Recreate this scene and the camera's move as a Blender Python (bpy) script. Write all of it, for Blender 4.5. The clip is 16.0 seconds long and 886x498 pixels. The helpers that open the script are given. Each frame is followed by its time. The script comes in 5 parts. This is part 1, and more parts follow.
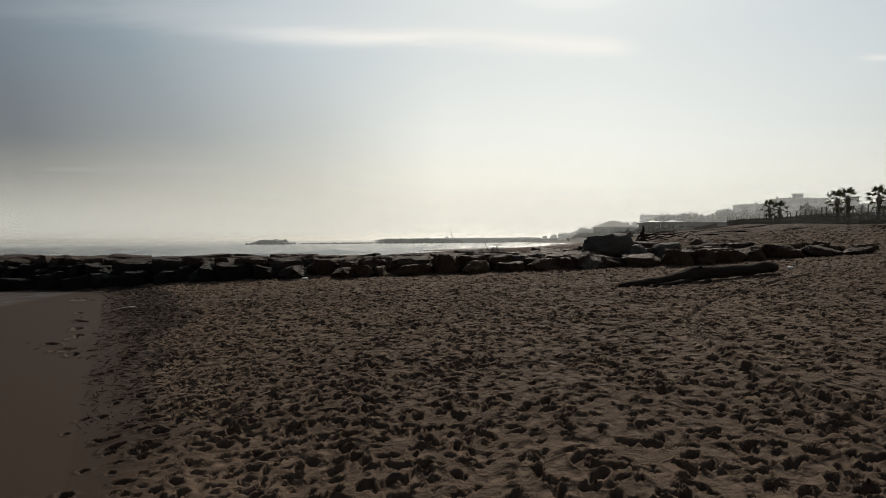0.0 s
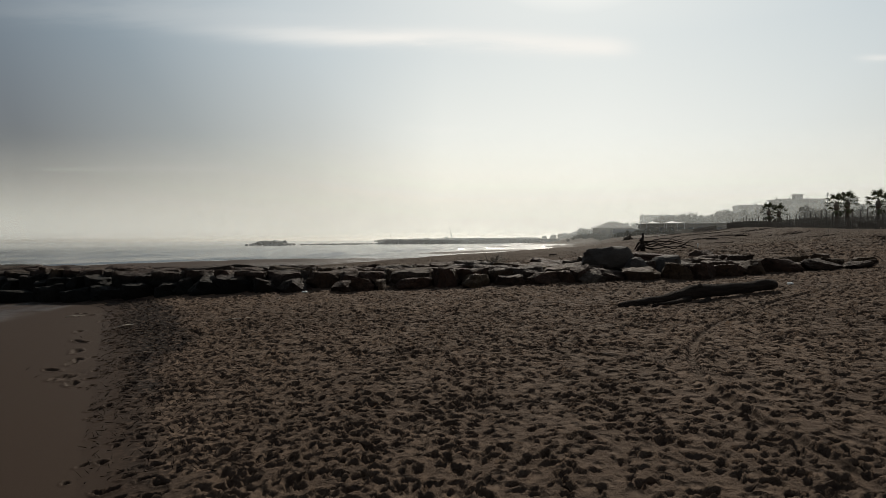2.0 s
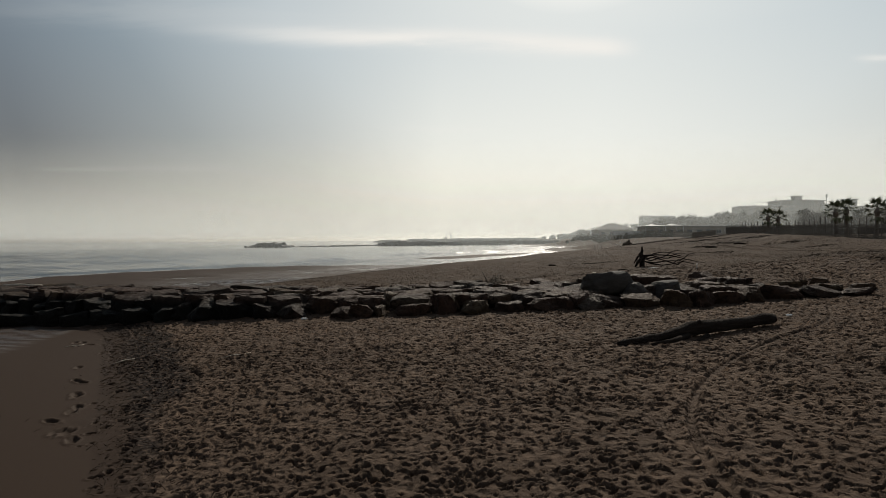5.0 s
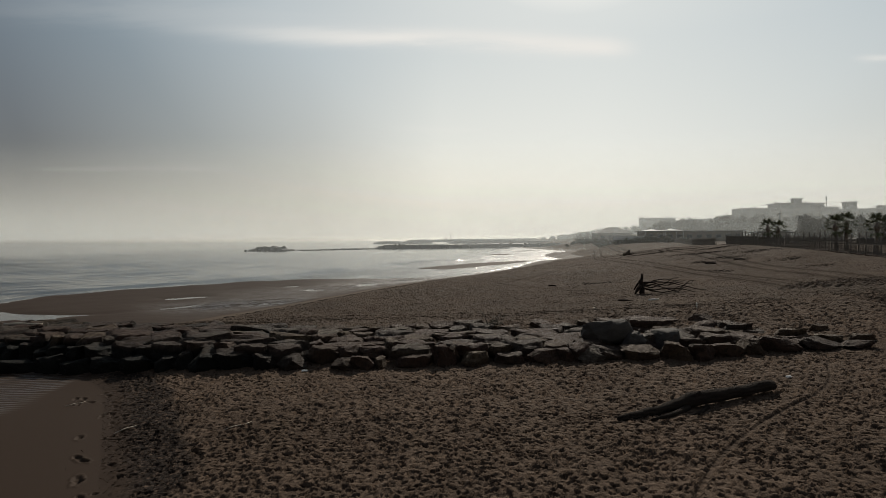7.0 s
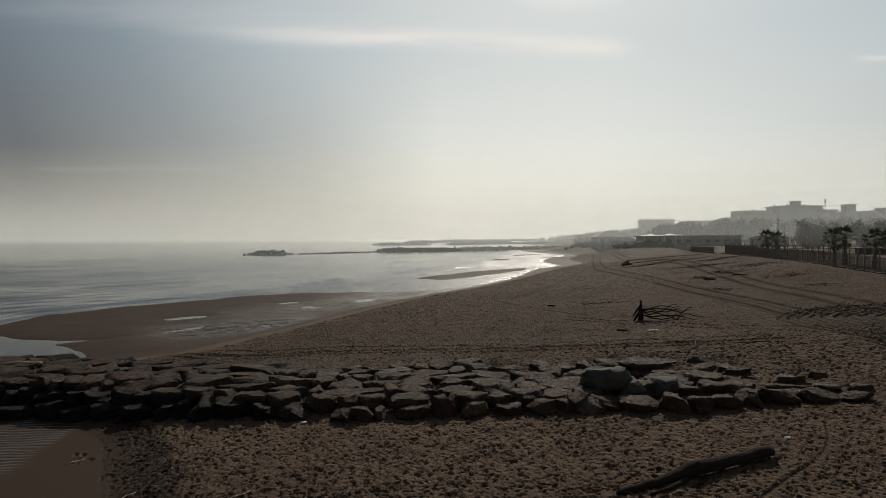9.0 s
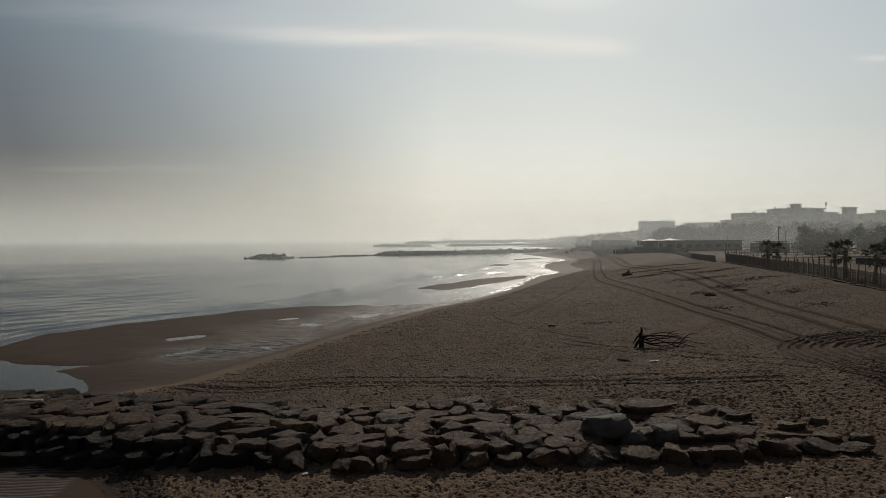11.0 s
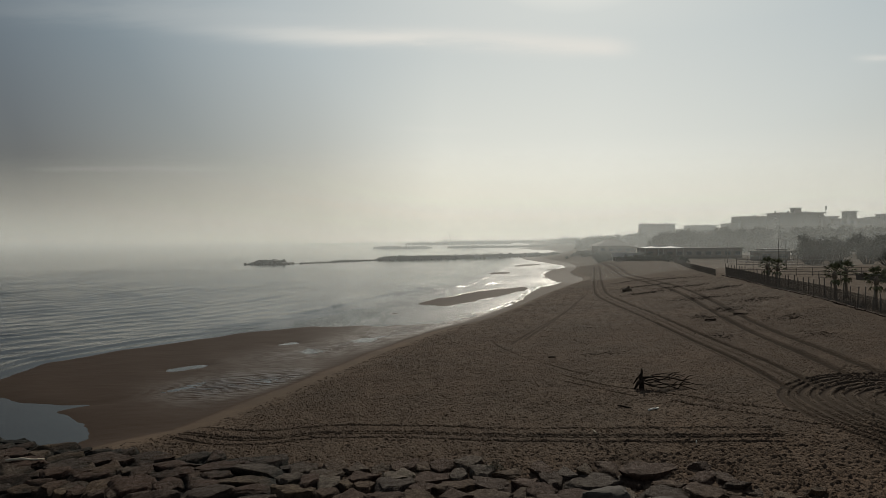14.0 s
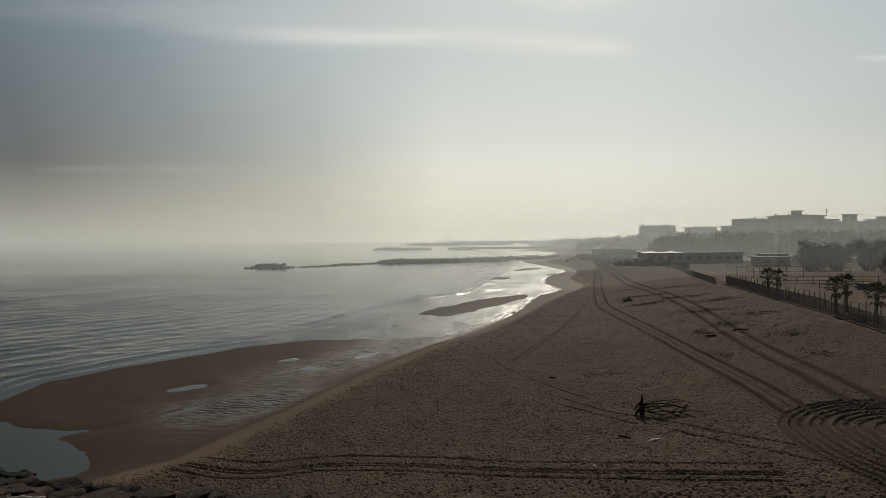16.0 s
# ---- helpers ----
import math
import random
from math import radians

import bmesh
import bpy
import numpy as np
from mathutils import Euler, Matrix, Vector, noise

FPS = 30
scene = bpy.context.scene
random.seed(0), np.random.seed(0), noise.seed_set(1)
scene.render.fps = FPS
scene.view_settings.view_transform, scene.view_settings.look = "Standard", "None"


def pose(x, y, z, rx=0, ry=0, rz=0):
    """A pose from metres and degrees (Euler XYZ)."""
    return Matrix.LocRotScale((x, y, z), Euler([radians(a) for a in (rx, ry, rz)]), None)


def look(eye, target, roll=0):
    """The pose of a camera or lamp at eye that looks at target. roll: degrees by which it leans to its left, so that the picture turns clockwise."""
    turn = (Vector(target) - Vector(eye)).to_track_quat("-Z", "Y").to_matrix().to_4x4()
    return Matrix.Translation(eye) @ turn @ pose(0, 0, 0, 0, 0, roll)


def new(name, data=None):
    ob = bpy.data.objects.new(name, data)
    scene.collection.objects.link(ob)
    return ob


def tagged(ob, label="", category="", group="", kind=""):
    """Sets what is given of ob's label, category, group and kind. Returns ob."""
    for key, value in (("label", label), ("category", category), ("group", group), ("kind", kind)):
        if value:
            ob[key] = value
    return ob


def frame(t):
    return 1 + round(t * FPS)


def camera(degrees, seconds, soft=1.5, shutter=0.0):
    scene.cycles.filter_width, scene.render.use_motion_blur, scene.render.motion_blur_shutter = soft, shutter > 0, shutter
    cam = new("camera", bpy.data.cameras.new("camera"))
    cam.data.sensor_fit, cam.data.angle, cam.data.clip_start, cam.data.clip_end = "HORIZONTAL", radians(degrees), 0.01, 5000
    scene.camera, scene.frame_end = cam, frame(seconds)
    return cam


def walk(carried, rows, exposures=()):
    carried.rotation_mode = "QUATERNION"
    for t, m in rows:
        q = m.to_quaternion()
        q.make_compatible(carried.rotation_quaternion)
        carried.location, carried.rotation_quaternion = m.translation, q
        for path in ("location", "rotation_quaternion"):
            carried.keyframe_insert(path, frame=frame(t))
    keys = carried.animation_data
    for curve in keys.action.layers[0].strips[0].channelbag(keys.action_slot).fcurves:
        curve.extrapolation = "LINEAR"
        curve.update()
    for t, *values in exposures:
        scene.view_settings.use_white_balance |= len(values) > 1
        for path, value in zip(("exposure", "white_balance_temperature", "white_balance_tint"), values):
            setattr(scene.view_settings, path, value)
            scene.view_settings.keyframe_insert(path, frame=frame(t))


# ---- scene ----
# The drone hovers just over the sand and climbs straight up about ten metres.
cam = camera(72.0, 16.0, soft=0.7)
CLIMB, EYE, TILT, LEAN = 10.0, 1.75, -0.88, 0.3
RISE = [
    (0.0, 0.0, 0.0), (0.5, 0.0103, -0.01), (1.0, 0.0209, -0.02), (1.5, 0.0314, -0.03), (2.0, 0.0412, -0.04),
    (2.5, 0.0515, -0.06), (3.0, 0.0615, -0.08), (3.5, 0.0713, -0.09), (4.0, 0.0805, -0.11), (4.3, 0.087, -0.11),
    (4.7, 0.101, -0.11), (5.2, 0.139, -0.1), (5.8, 0.186, -0.1), (6.5, 0.2415, -0.1), (7.0, 0.2812, -0.11),
    (7.5, 0.321, -0.15), (8.0, 0.3605, -0.18), (8.5, 0.3996, -0.19), (9.0, 0.4391, -0.2), (10.2, 0.534, -0.18),
    (11.5, 0.6363, -0.14), (12.0, 0.6772, -0.15), (12.5, 0.7184, -0.15), (13.0, 0.759, -0.16), (13.5, 0.801, -0.16),
    (14.0, 0.8405, -0.14), (14.5, 0.8808, -0.14), (15.0, 0.9203, -0.11), (15.5, 0.9608, -0.09), (16.0, 0.999, -0.1),
]
walk(cam, [(t, pose(0, 0, EYE + CLIMB * z, 90 + TILT, LEAN, yaw)) for t, z, yaw in RISE], [(0, 0.12, 6600, 10), (4, 0.09, 6600, 10), (7, -0.04, 6600, 10), (9, -0.1, 6600, 10), (12.5, -0.16, 6640, 9), (16, -0.19, 6680, 8)])

# ---- light ----
SUN_EL, SUN_AZ = 34.0, 13.0  # degrees above the horizon, degrees to the right of straight ahead
SUN_WAY = Vector((math.sin(radians(SUN_AZ)) * math.cos(radians(SUN_EL)), math.cos(radians(SUN_AZ)) * math.cos(radians(SUN_EL)), math.sin(radians(SUN_EL))))
sun = new("sun", bpy.data.lights.new("sun", "SUN"))
sun.data.energy, sun.data.angle, sun.data.color = 4.1, radians(0.6), (1.0, 0.92, 0.8)
sun.matrix_world = look(SUN_WAY * 50, (0, 0, 0))


def wire(nt, a, b):
    nt.links.new(a, b)


def maths(nt, op, a, b=0.0, clamp=False):
    n = nt.nodes.new("ShaderNodeMath")
    n.operation, n.use_clamp = op, clamp
    for i, v in enumerate((a, b)):
        if isinstance(v, (int, float)):
            n.inputs[i].default_value = v
        else:
            wire(nt, v, n.inputs[i])
    return n.outputs[0]


def mix(nt, fac, a, b, blend="MIX"):
    n = nt.nodes.new("ShaderNodeMix")
    n.data_type, n.blend_type = "RGBA", blend
    for i, v in ((0, fac), (6, a), (7, b)):
        if isinstance(v, (int, float)):
            n.inputs[i].default_value = v
        elif isinstance(v, tuple):
            n.inputs[i].default_value = (*v[:3], 1)
        else:
            wire(nt, v, n.inputs[i])
    return n.outputs[2]


def ramp(nt, fac, stops):
    n = nt.nodes.new("ShaderNodeValToRGB")
    while len(n.color_ramp.elements) < len(stops):
        n.color_ramp.elements.new(0.5)
    for el, (p, c) in zip(n.color_ramp.elements, stops):
        el.position = p
        el.color = (c, c, c, 1) if isinstance(c, (int, float)) else (*c, 1)
    wire(nt, fac, n.inputs[0])
    return n.outputs[0]


def noise_tex(nt, vec, scale, detail=4.0, rough=0.55, distort=0.0):
    n = nt.nodes.new("ShaderNodeTexNoise")
    n.inputs["Scale"].default_value, n.inputs["Detail"].default_value = scale, detail
    n.inputs["Roughness"].default_value, n.inputs["Distortion"].default_value = rough, distort
    if vec is not None:
        wire(nt, vec, n.inputs["Vector"])
    return n.outputs["Fac"]


def stretched(nt, vec, scale, turn=(0, 0, 0)):
    n = nt.nodes.new("ShaderNodeMapping")
    n.inputs["Scale"].default_value = scale
    n.inputs["Rotation"].default_value = [radians(a) for a in turn]
    wire(nt, vec, n.inputs["Vector"])
    return n.outputs[0]


def make_world():
    w = bpy.data.worlds.new("sky")
    scene.world = w
    w.use_nodes = True
    nt = w.node_tree
    bg = nt.nodes["Background"]
    sky = nt.nodes.new("ShaderNodeTexSky")
    sky.sky_type, sky.sun_disc = "NISHITA", False
    sky.sun_elevation, sky.sun_rotation = radians(SUN_EL), radians(SUN_AZ)
    sky.dust_density, sky.air_density, sky.altitude = 1.0, 1.0, 0
    co = nt.nodes.new("ShaderNodeTexCoord").outputs["Generated"]
    sep = nt.nodes.new("ShaderNodeSeparateXYZ")
    wire(nt, co, sep.inputs[0])
    # milky glow round the sun, in moist air
    dot = nt.nodes.new("ShaderNodeVectorMath")
    dot.operation = "DOT_PRODUCT"
    wire(nt, co, dot.inputs[0])
    dot.inputs[1].default_value = SUN_WAY
    glow = ramp(nt, maths(nt, "ADD", maths(nt, "MULTIPLY", dot.outputs["Value"], 0.5), 0.5),
                [(0.0, (1.7, 1.9, 2.2)), (0.5, (1.3, 1.5, 1.8)), (0.76, (1.05, 1.27, 1.52)), (0.82, (1.2, 1.5, 1.78)), (0.88, (2.1, 2.7, 3.1)), (0.94, (4.5, 5.25, 5.6)), (0.985, (5.7, 6.3, 6.4)), (1.0, (12.0, 11.5, 10.5))])
    col = mix(nt, 0.88, sky.outputs[0], glow)
    # sea haze, thick near the horizon
    haze = ramp(nt, sep.outputs[2], [(0.0, 0.88), (0.06, 0.66), (0.16, 0.36), (0.3, 0.1), (0.6, 0.0)])
    side = ramp(nt, maths(nt, "ADD", maths(nt, "MULTIPLY", sep.outputs[0], 0.5), 0.5), [(0.0, (1.7, 1.5, 1.25)), (0.22, (1.75, 1.52, 1.22)), (0.4, (7.1, 6.45, 5.25)), (0.5, (12.2, 11.4, 9.6)), (0.62, (12.0, 11.4, 9.9)), (0.85, (8.7, 8.4, 7.5)), (1.0, (4.0, 3.8, 3.5))])
    col = mix(nt, haze, col, side)
    # thin cloud streaks drawn out high over the bay
    ahead = maths(nt, "MAXIMUM", sep.outputs[1], 0.05)
    u, v = maths(nt, "DIVIDE", sep.outputs[0], ahead), maths(nt, "DIVIDE", sep.outputs[2], ahead)
    comb = nt.nodes.new("ShaderNodeCombineXYZ")
    wire(nt, u, comb.inputs[0])
    wire(nt, v, comb.inputs[1])
    wisp = noise_tex(nt, stretched(nt, comb.outputs[0], (2.2, 16.0, 1.0), (0, 0, 3)), 1.0, 6, 0.6, 0.5)
    total = 0.0
    for slope, height, thick, power, u0, u1, u2, u3 in ((-0.045, 0.326, 0.013, 0.8, -0.5, -0.02, 0.26, 0.34), (-0.05, 0.349, 0.022, 0.12, -1.0, -0.2, 0.05, 0.3), (0.02, 0.395, 0.03, 0.06, -0.9, -0.4, 0.0, 0.4),
                                                         (0.0, 0.292, 0.005, 0.5, 0.66, 0.72, 0.9, 1.1), (-0.02, 0.18, 0.005, 0.1, -0.12, -0.02, 0.02, 0.1), (0.0, 0.118, 0.004, 0.07, -0.7, -0.6, -0.4, -0.3)):
        line = maths(nt, "SUBTRACT", v, maths(nt, "ADD", maths(nt, "MULTIPLY", u, slope), height))
        line = maths(nt, "ADD", line, maths(nt, "MULTIPLY", maths(nt, "SUBTRACT", wisp, 0.5), thick * 3.2))
        line = maths(nt, "DIVIDE", line, thick)
        body = maths(nt, "POWER", 2.718, maths(nt, "MULTIPLY", maths(nt, "MULTIPLY", line, line), -1.0))
        ends = nt.nodes.new("ShaderNodeMapRange")
        ends.interpolation_type = "SMOOTHSTEP"
        ends.inputs[1].default_value, ends.inputs[2].default_value = u0, u1
        wire(nt, u, ends.inputs[0])
        ends2 = nt.nodes.new("ShaderNodeMapRange")
        ends2.interpolation_type = "SMOOTHSTEP"
        ends2.inputs[1].default_value, ends2.inputs[2].default_value = u3, u2
        wire(nt, u, ends2.inputs[0])
        body = maths(nt, "MULTIPLY", maths(nt, "MULTIPLY", body, power), maths(nt, "MULTIPLY", ends.outputs[0], ends2.outputs[0]))
        total = maths(nt, "ADD", total, body, True)
    total = maths(nt, "MULTIPLY", total, ramp(nt, wisp, [(0.2, 0.5), (0.5, 1.0)]))
    cloud = maths(nt, "MULTIPLY", total, ramp(nt, sep.outputs[1], [(0.05, 0.0), (0.3, 1.0)]))
    col = mix(nt, cloud, col, (8.6, 8.4, 8.0))
    wire(nt, col, bg.inputs[0])
    bg.inputs[1].default_value = 0.1


make_world()


# ---- materials ----
def material(name, rough=0.8, spec=0.3, metal=0.0):
    m = bpy.data.materials.new(name)
    m.use_nodes = True
    nt = m.node_tree
    b = nt.nodes["Principled BSDF"]
    b.inputs["Roughness"].default_value, b.inputs["Specular IOR Level"].default_value, b.inputs["Metallic"].default_value = rough, spec, metal
    return m, nt, b


def bump(nt, b, height, strength=0.5, dist=0.02):
    n = nt.nodes.new("ShaderNodeBump")
    n.inputs["Strength"].default_value, n.inputs["Distance"].default_value = strength, dist
    wire(nt, height, n.inputs["Height"])
    wire(nt, n.outputs[0], b.inputs["Normal"])


def place_of(nt):
    return nt.nodes.new("ShaderNodeNewGeometry").outputs["Position"]


def simple(name, a, b_col, scale=3.0, rough=0.8, relief=0.4, dist=0.02, spec=0.3, grain=(1, 1, 1), metal=0.0, per_thing=0.0):
    """Two tones mixed by noise at two scales, with fine relief, in the thing's own space."""
    m, nt, b = material(name, rough, spec, metal)
    co = stretched(nt, nt.nodes.new("ShaderNodeTexCoord").outputs["Object"], grain)
    big, fine = noise_tex(nt, co, scale, 5, 0.6), noise_tex(nt, co, scale * 9, 4, 0.65)
    col = mix(nt, ramp(nt, maths(nt, "ADD", maths(nt, "MULTIPLY", big, 0.65), maths(nt, "MULTIPLY", fine, 0.35)), [(0.35, 0.0), (0.65, 1.0)]), a, b_col)
    if per_thing:
        r = nt.nodes.new("ShaderNodeObjectInfo").outputs["Random"]
        v = maths(nt, "ADD", maths(nt, "MULTIPLY", r, per_thing), 1 - per_thing / 2)
        hsv = nt.nodes.new("ShaderNodeHueSaturation")
        wire(nt, v, hsv.inputs["Value"])
        wire(nt, col, hsv.inputs["Color"])
        col = hsv.outputs[0]
    wire(nt, col, b.inputs["Base Color"])
    bump(nt, b, maths(nt, "ADD", big, maths(nt, "MULTIPLY", fine, 0.5)), relief, dist)
    return m


def make_sand():
    m, nt, b = material("beach_sand", 0.9, 0.04)
    pos = place_of(nt)
    wet, wrack_and_shade, dry, rut = (nt.nodes.new("ShaderNodeAttribute") for _ in range(4))
    wet.attribute_name, wrack_and_shade.attribute_name, dry.attribute_name, rut.attribute_name = "wet", "wrack_and_shade", "trodden", "rut"
    big, mid, fine = noise_tex(nt, pos, 0.35, 4), noise_tex(nt, pos, 3.0, 5, 0.6), noise_tex(nt, pos, 60.0, 3, 0.7)
    col = mix(nt, ramp(nt, big, [(0.3, 0.0), (0.7, 1.0)]), (0.071, 0.0485, 0.034), (0.117, 0.081, 0.0575))
    col = mix(nt, maths(nt, "MULTIPLY", ramp(nt, mid, [(0.45, 0.0), (0.7, 1.0)]), 0.5), col, (0.054, 0.038, 0.028))
    col = mix(nt, maths(nt, "MULTIPLY", fine, 0.3), col, (0.04, 0.031, 0.024))
    # darker, greyer past the groyne: shade of its fine footprints put into the colour
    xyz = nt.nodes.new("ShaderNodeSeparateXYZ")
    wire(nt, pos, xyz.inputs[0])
    far_shade = nt.nodes.new("ShaderNodeMapRange")
    far_shade.inputs[1].default_value, far_shade.inputs[2].default_value, far_shade.inputs[3].default_value, far_shade.inputs[4].default_value = 20.0, 27.0, 0.0, 0.75
    wire(nt, xyz.outputs[1], far_shade.inputs[0])
    col = mix(nt, maths(nt, "MULTIPLY", far_shade.outputs[0], ramp(nt, noise_tex(nt, pos, 0.12, 4, 0.6), [(0.3, 1.0), (0.7, 0.45)])), col, (0.05, 0.04, 0.031))
    # dark drift litter in the dry sand, with scarp and footprint shade painted in
    bits = noise_tex(nt, stretched(nt, pos, (1, 1.6, 1)), 9.0, 5, 0.7, 0.6)
    bits = maths(nt, "MULTIPLY", ramp(nt, bits, [(0.36, 0.0), (0.5, 1.0)]), wrack_and_shade.outputs["Fac"])
    col = mix(nt, bits, col, (0.016, 0.012, 0.01))
    # darker turned-up sand in the ruts, deepened to paint in their walls' shade
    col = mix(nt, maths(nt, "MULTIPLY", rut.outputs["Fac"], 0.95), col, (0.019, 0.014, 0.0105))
    # damp sand is darker and glossy
    damp = maths(nt, "ADD", wet.outputs["Fac"], maths(nt, "MULTIPLY", maths(nt, "SUBTRACT", mid, 0.5), 0.35), True)
    damp = ramp(nt, damp, [(0.15, 0.0), (0.6, 1.0)])
    col = mix(nt, damp, col, (0.031, 0.0205, 0.0145))
    wire(nt, col, b.inputs["Base Color"])
    # a film of water stands in the ripple troughs
    ripple = nt.nodes.new("ShaderNodeAttribute")
    ripple.attribute_name = "ripple"
    warp = noise_tex(nt, pos, 0.8, 3)
    comb = nt.nodes.new("ShaderNodeTexWave")
    comb.inputs["Scale"].default_value, comb.inputs["Distortion"].default_value, comb.inputs["Detail"].default_value, comb.inputs["Detail Scale"].default_value = 1.35, 5.0, 2.0, 0.6
    comb.bands_direction = "Y"
    wire(nt, pos, comb.inputs["Vector"])
    trough = maths(nt, "MULTIPLY", ramp(nt, maths(nt, "ADD", maths(nt, "MULTIPLY", comb.outputs["Fac"], 0.5), maths(nt, "MULTIPLY", warp, 0.6)), [(0.38, 1.0), (0.52, 0.0)]), ripple.outputs["Fac"])
    wire(nt, maths(nt, "SUBTRACT", ramp(nt, damp, [(0.0, 0.9), (0.8, 0.88), (1.0, 0.74)]), maths(nt, "MULTIPLY", trough, 0.47)), b.inputs["Roughness"])
    gloss = maths(nt, "ADD", maths(nt, "MULTIPLY", trough, 0.95), maths(nt, "SUBTRACT", 0.04, maths(nt, "MULTIPLY", rut.outputs["Fac"], 0.03)))
    wire(nt, gloss, b.inputs["Specular IOR Level"])
    v = nt.nodes.new("ShaderNodeTexVoronoi")
    v.feature = "SMOOTH_F1"
    v.inputs["Scale"].default_value = 7.5
    wire(nt, stretched(nt, pos, (1, 0.75, 1)), v.inputs["Vector"])
    pits = ramp(nt, v.outputs["Distance"], [(0.1, 0.0), (0.42, 1.0)])
    h = maths(nt, "MULTIPLY", maths(nt, "ADD", maths(nt, "MULTIPLY", pits, 0.075), maths(nt, "MULTIPLY", mid, 0.025)), dry.outputs["Fac"])
    grit = noise_tex(nt, stretched(nt, pos, (1, 1.3, 1)), 13.0, 5, 0.7, 0.4)
    h = maths(nt, "ADD", h, maths(nt, "MULTIPLY", maths(nt, "MULTIPLY", grit, dry.outputs["Fac"]), 0.05))
    h = maths(nt, "ADD", h, maths(nt, "MULTIPLY", fine, 0.003))
    h = maths(nt, "ADD", h, maths(nt, "MULTIPLY", maths(nt, "MULTIPLY", comb.outputs["Fac"], ripple.outputs["Fac"]), 0.02))
    bump(nt, b, h, 1.0, 1.0)
    return m


def make_sea():
    m, nt, b = material("sea_water", 0.06, 0.5)
    b.inputs["IOR"].default_value = 1.33
    pos = place_of(nt)
    col = mix(nt, ramp(nt, noise_tex(nt, pos, 0.02, 3), [(0.35, 0.0), (0.65, 1.0)]), (0.016, 0.0155, 0.0125), (0.022, 0.021, 0.017))
    wire(nt, col, b.inputs["Base Color"])
    open_sea = nt.nodes.new("ShaderNodeAttribute")
    open_sea.attribute_name = "open_sea"
    warp = noise_tex(nt, stretched(nt, pos, (0.025, 0.05, 1)), 1.0, 3)
    xyz = nt.nodes.new("ShaderNodeSeparateXYZ")
    wire(nt, pos, xyz.inputs[0])
    phase = maths(nt, "ADD", maths(nt, "SUBTRACT", xyz.outputs[1], maths(nt, "MULTIPLY", xyz.outputs[0], 0.16)), maths(nt, "MULTIPLY", warp, 11.0))
    h = 0.0
    for length, amp, seed in ((4.6, 0.045, 0.0), (2.9, 0.018, 5.0), (1.5, 0.006, 9.0)):
        ridge = maths(nt, "SINE", maths(nt, "ADD", maths(nt, "MULTIPLY", phase, math.tau / length), seed))
        ridge = maths(nt, "POWER", maths(nt, "ADD", maths(nt, "MULTIPLY", ridge, 0.5), 0.5), 3.5)
        part_of = ramp(nt, noise_tex(nt, stretched(nt, pos, (0.04, 0.14, 1), (0, 0, 9 + seed * 2)), 1.0, 2), [(0.3, 0.6), (0.6, 1.0)])
        h = maths(nt, "ADD", h, maths(nt, "MULTIPLY", maths(nt, "MULTIPLY", ridge, part_of), amp))
    chop = noise_tex(nt, stretched(nt, pos, (0.6, 2.2, 1), (0, 0, 10)), 1.0, 4, 0.6, 0.3)
    h = maths(nt, "ADD", h, maths(nt, "MULTIPLY", chop, 0.018))
    h = maths(nt, "MULTIPLY", h, open_sea.outputs["Fac"])
    lagoon = nt.nodes.new("ShaderNodeAttribute")
    lagoon.attribute_name = "lagoon"
    # catspaws: the breeze ruffles the shallows in drawn-out patches
    glint = ramp(nt, noise_tex(nt, stretched(nt, pos, (0.22, 0.1, 1), (0, 0, -28)), 1.0, 4, 0.62, 0.5), [(0.3, 0.3), (0.55, 1.0)])
    glint = maths(nt, "MULTIPLY", lagoon.outputs["Fac"], glint)
    small = maths(nt, "ADD", maths(nt, "MULTIPLY", glint, 0.06), 0.006)
    wire(nt, maths(nt, "ADD", maths(nt, "MULTIPLY", glint, 0.15), 0.11), b.inputs["Roughness"])
    h = maths(nt, "ADD", h, maths(nt, "MULTIPLY", noise_tex(nt, stretched(nt, pos, (1, 1.5, 1)), 4.0, 3, 0.6), small))
    bump(nt, b, h, 1.0, 1.0)
    return m


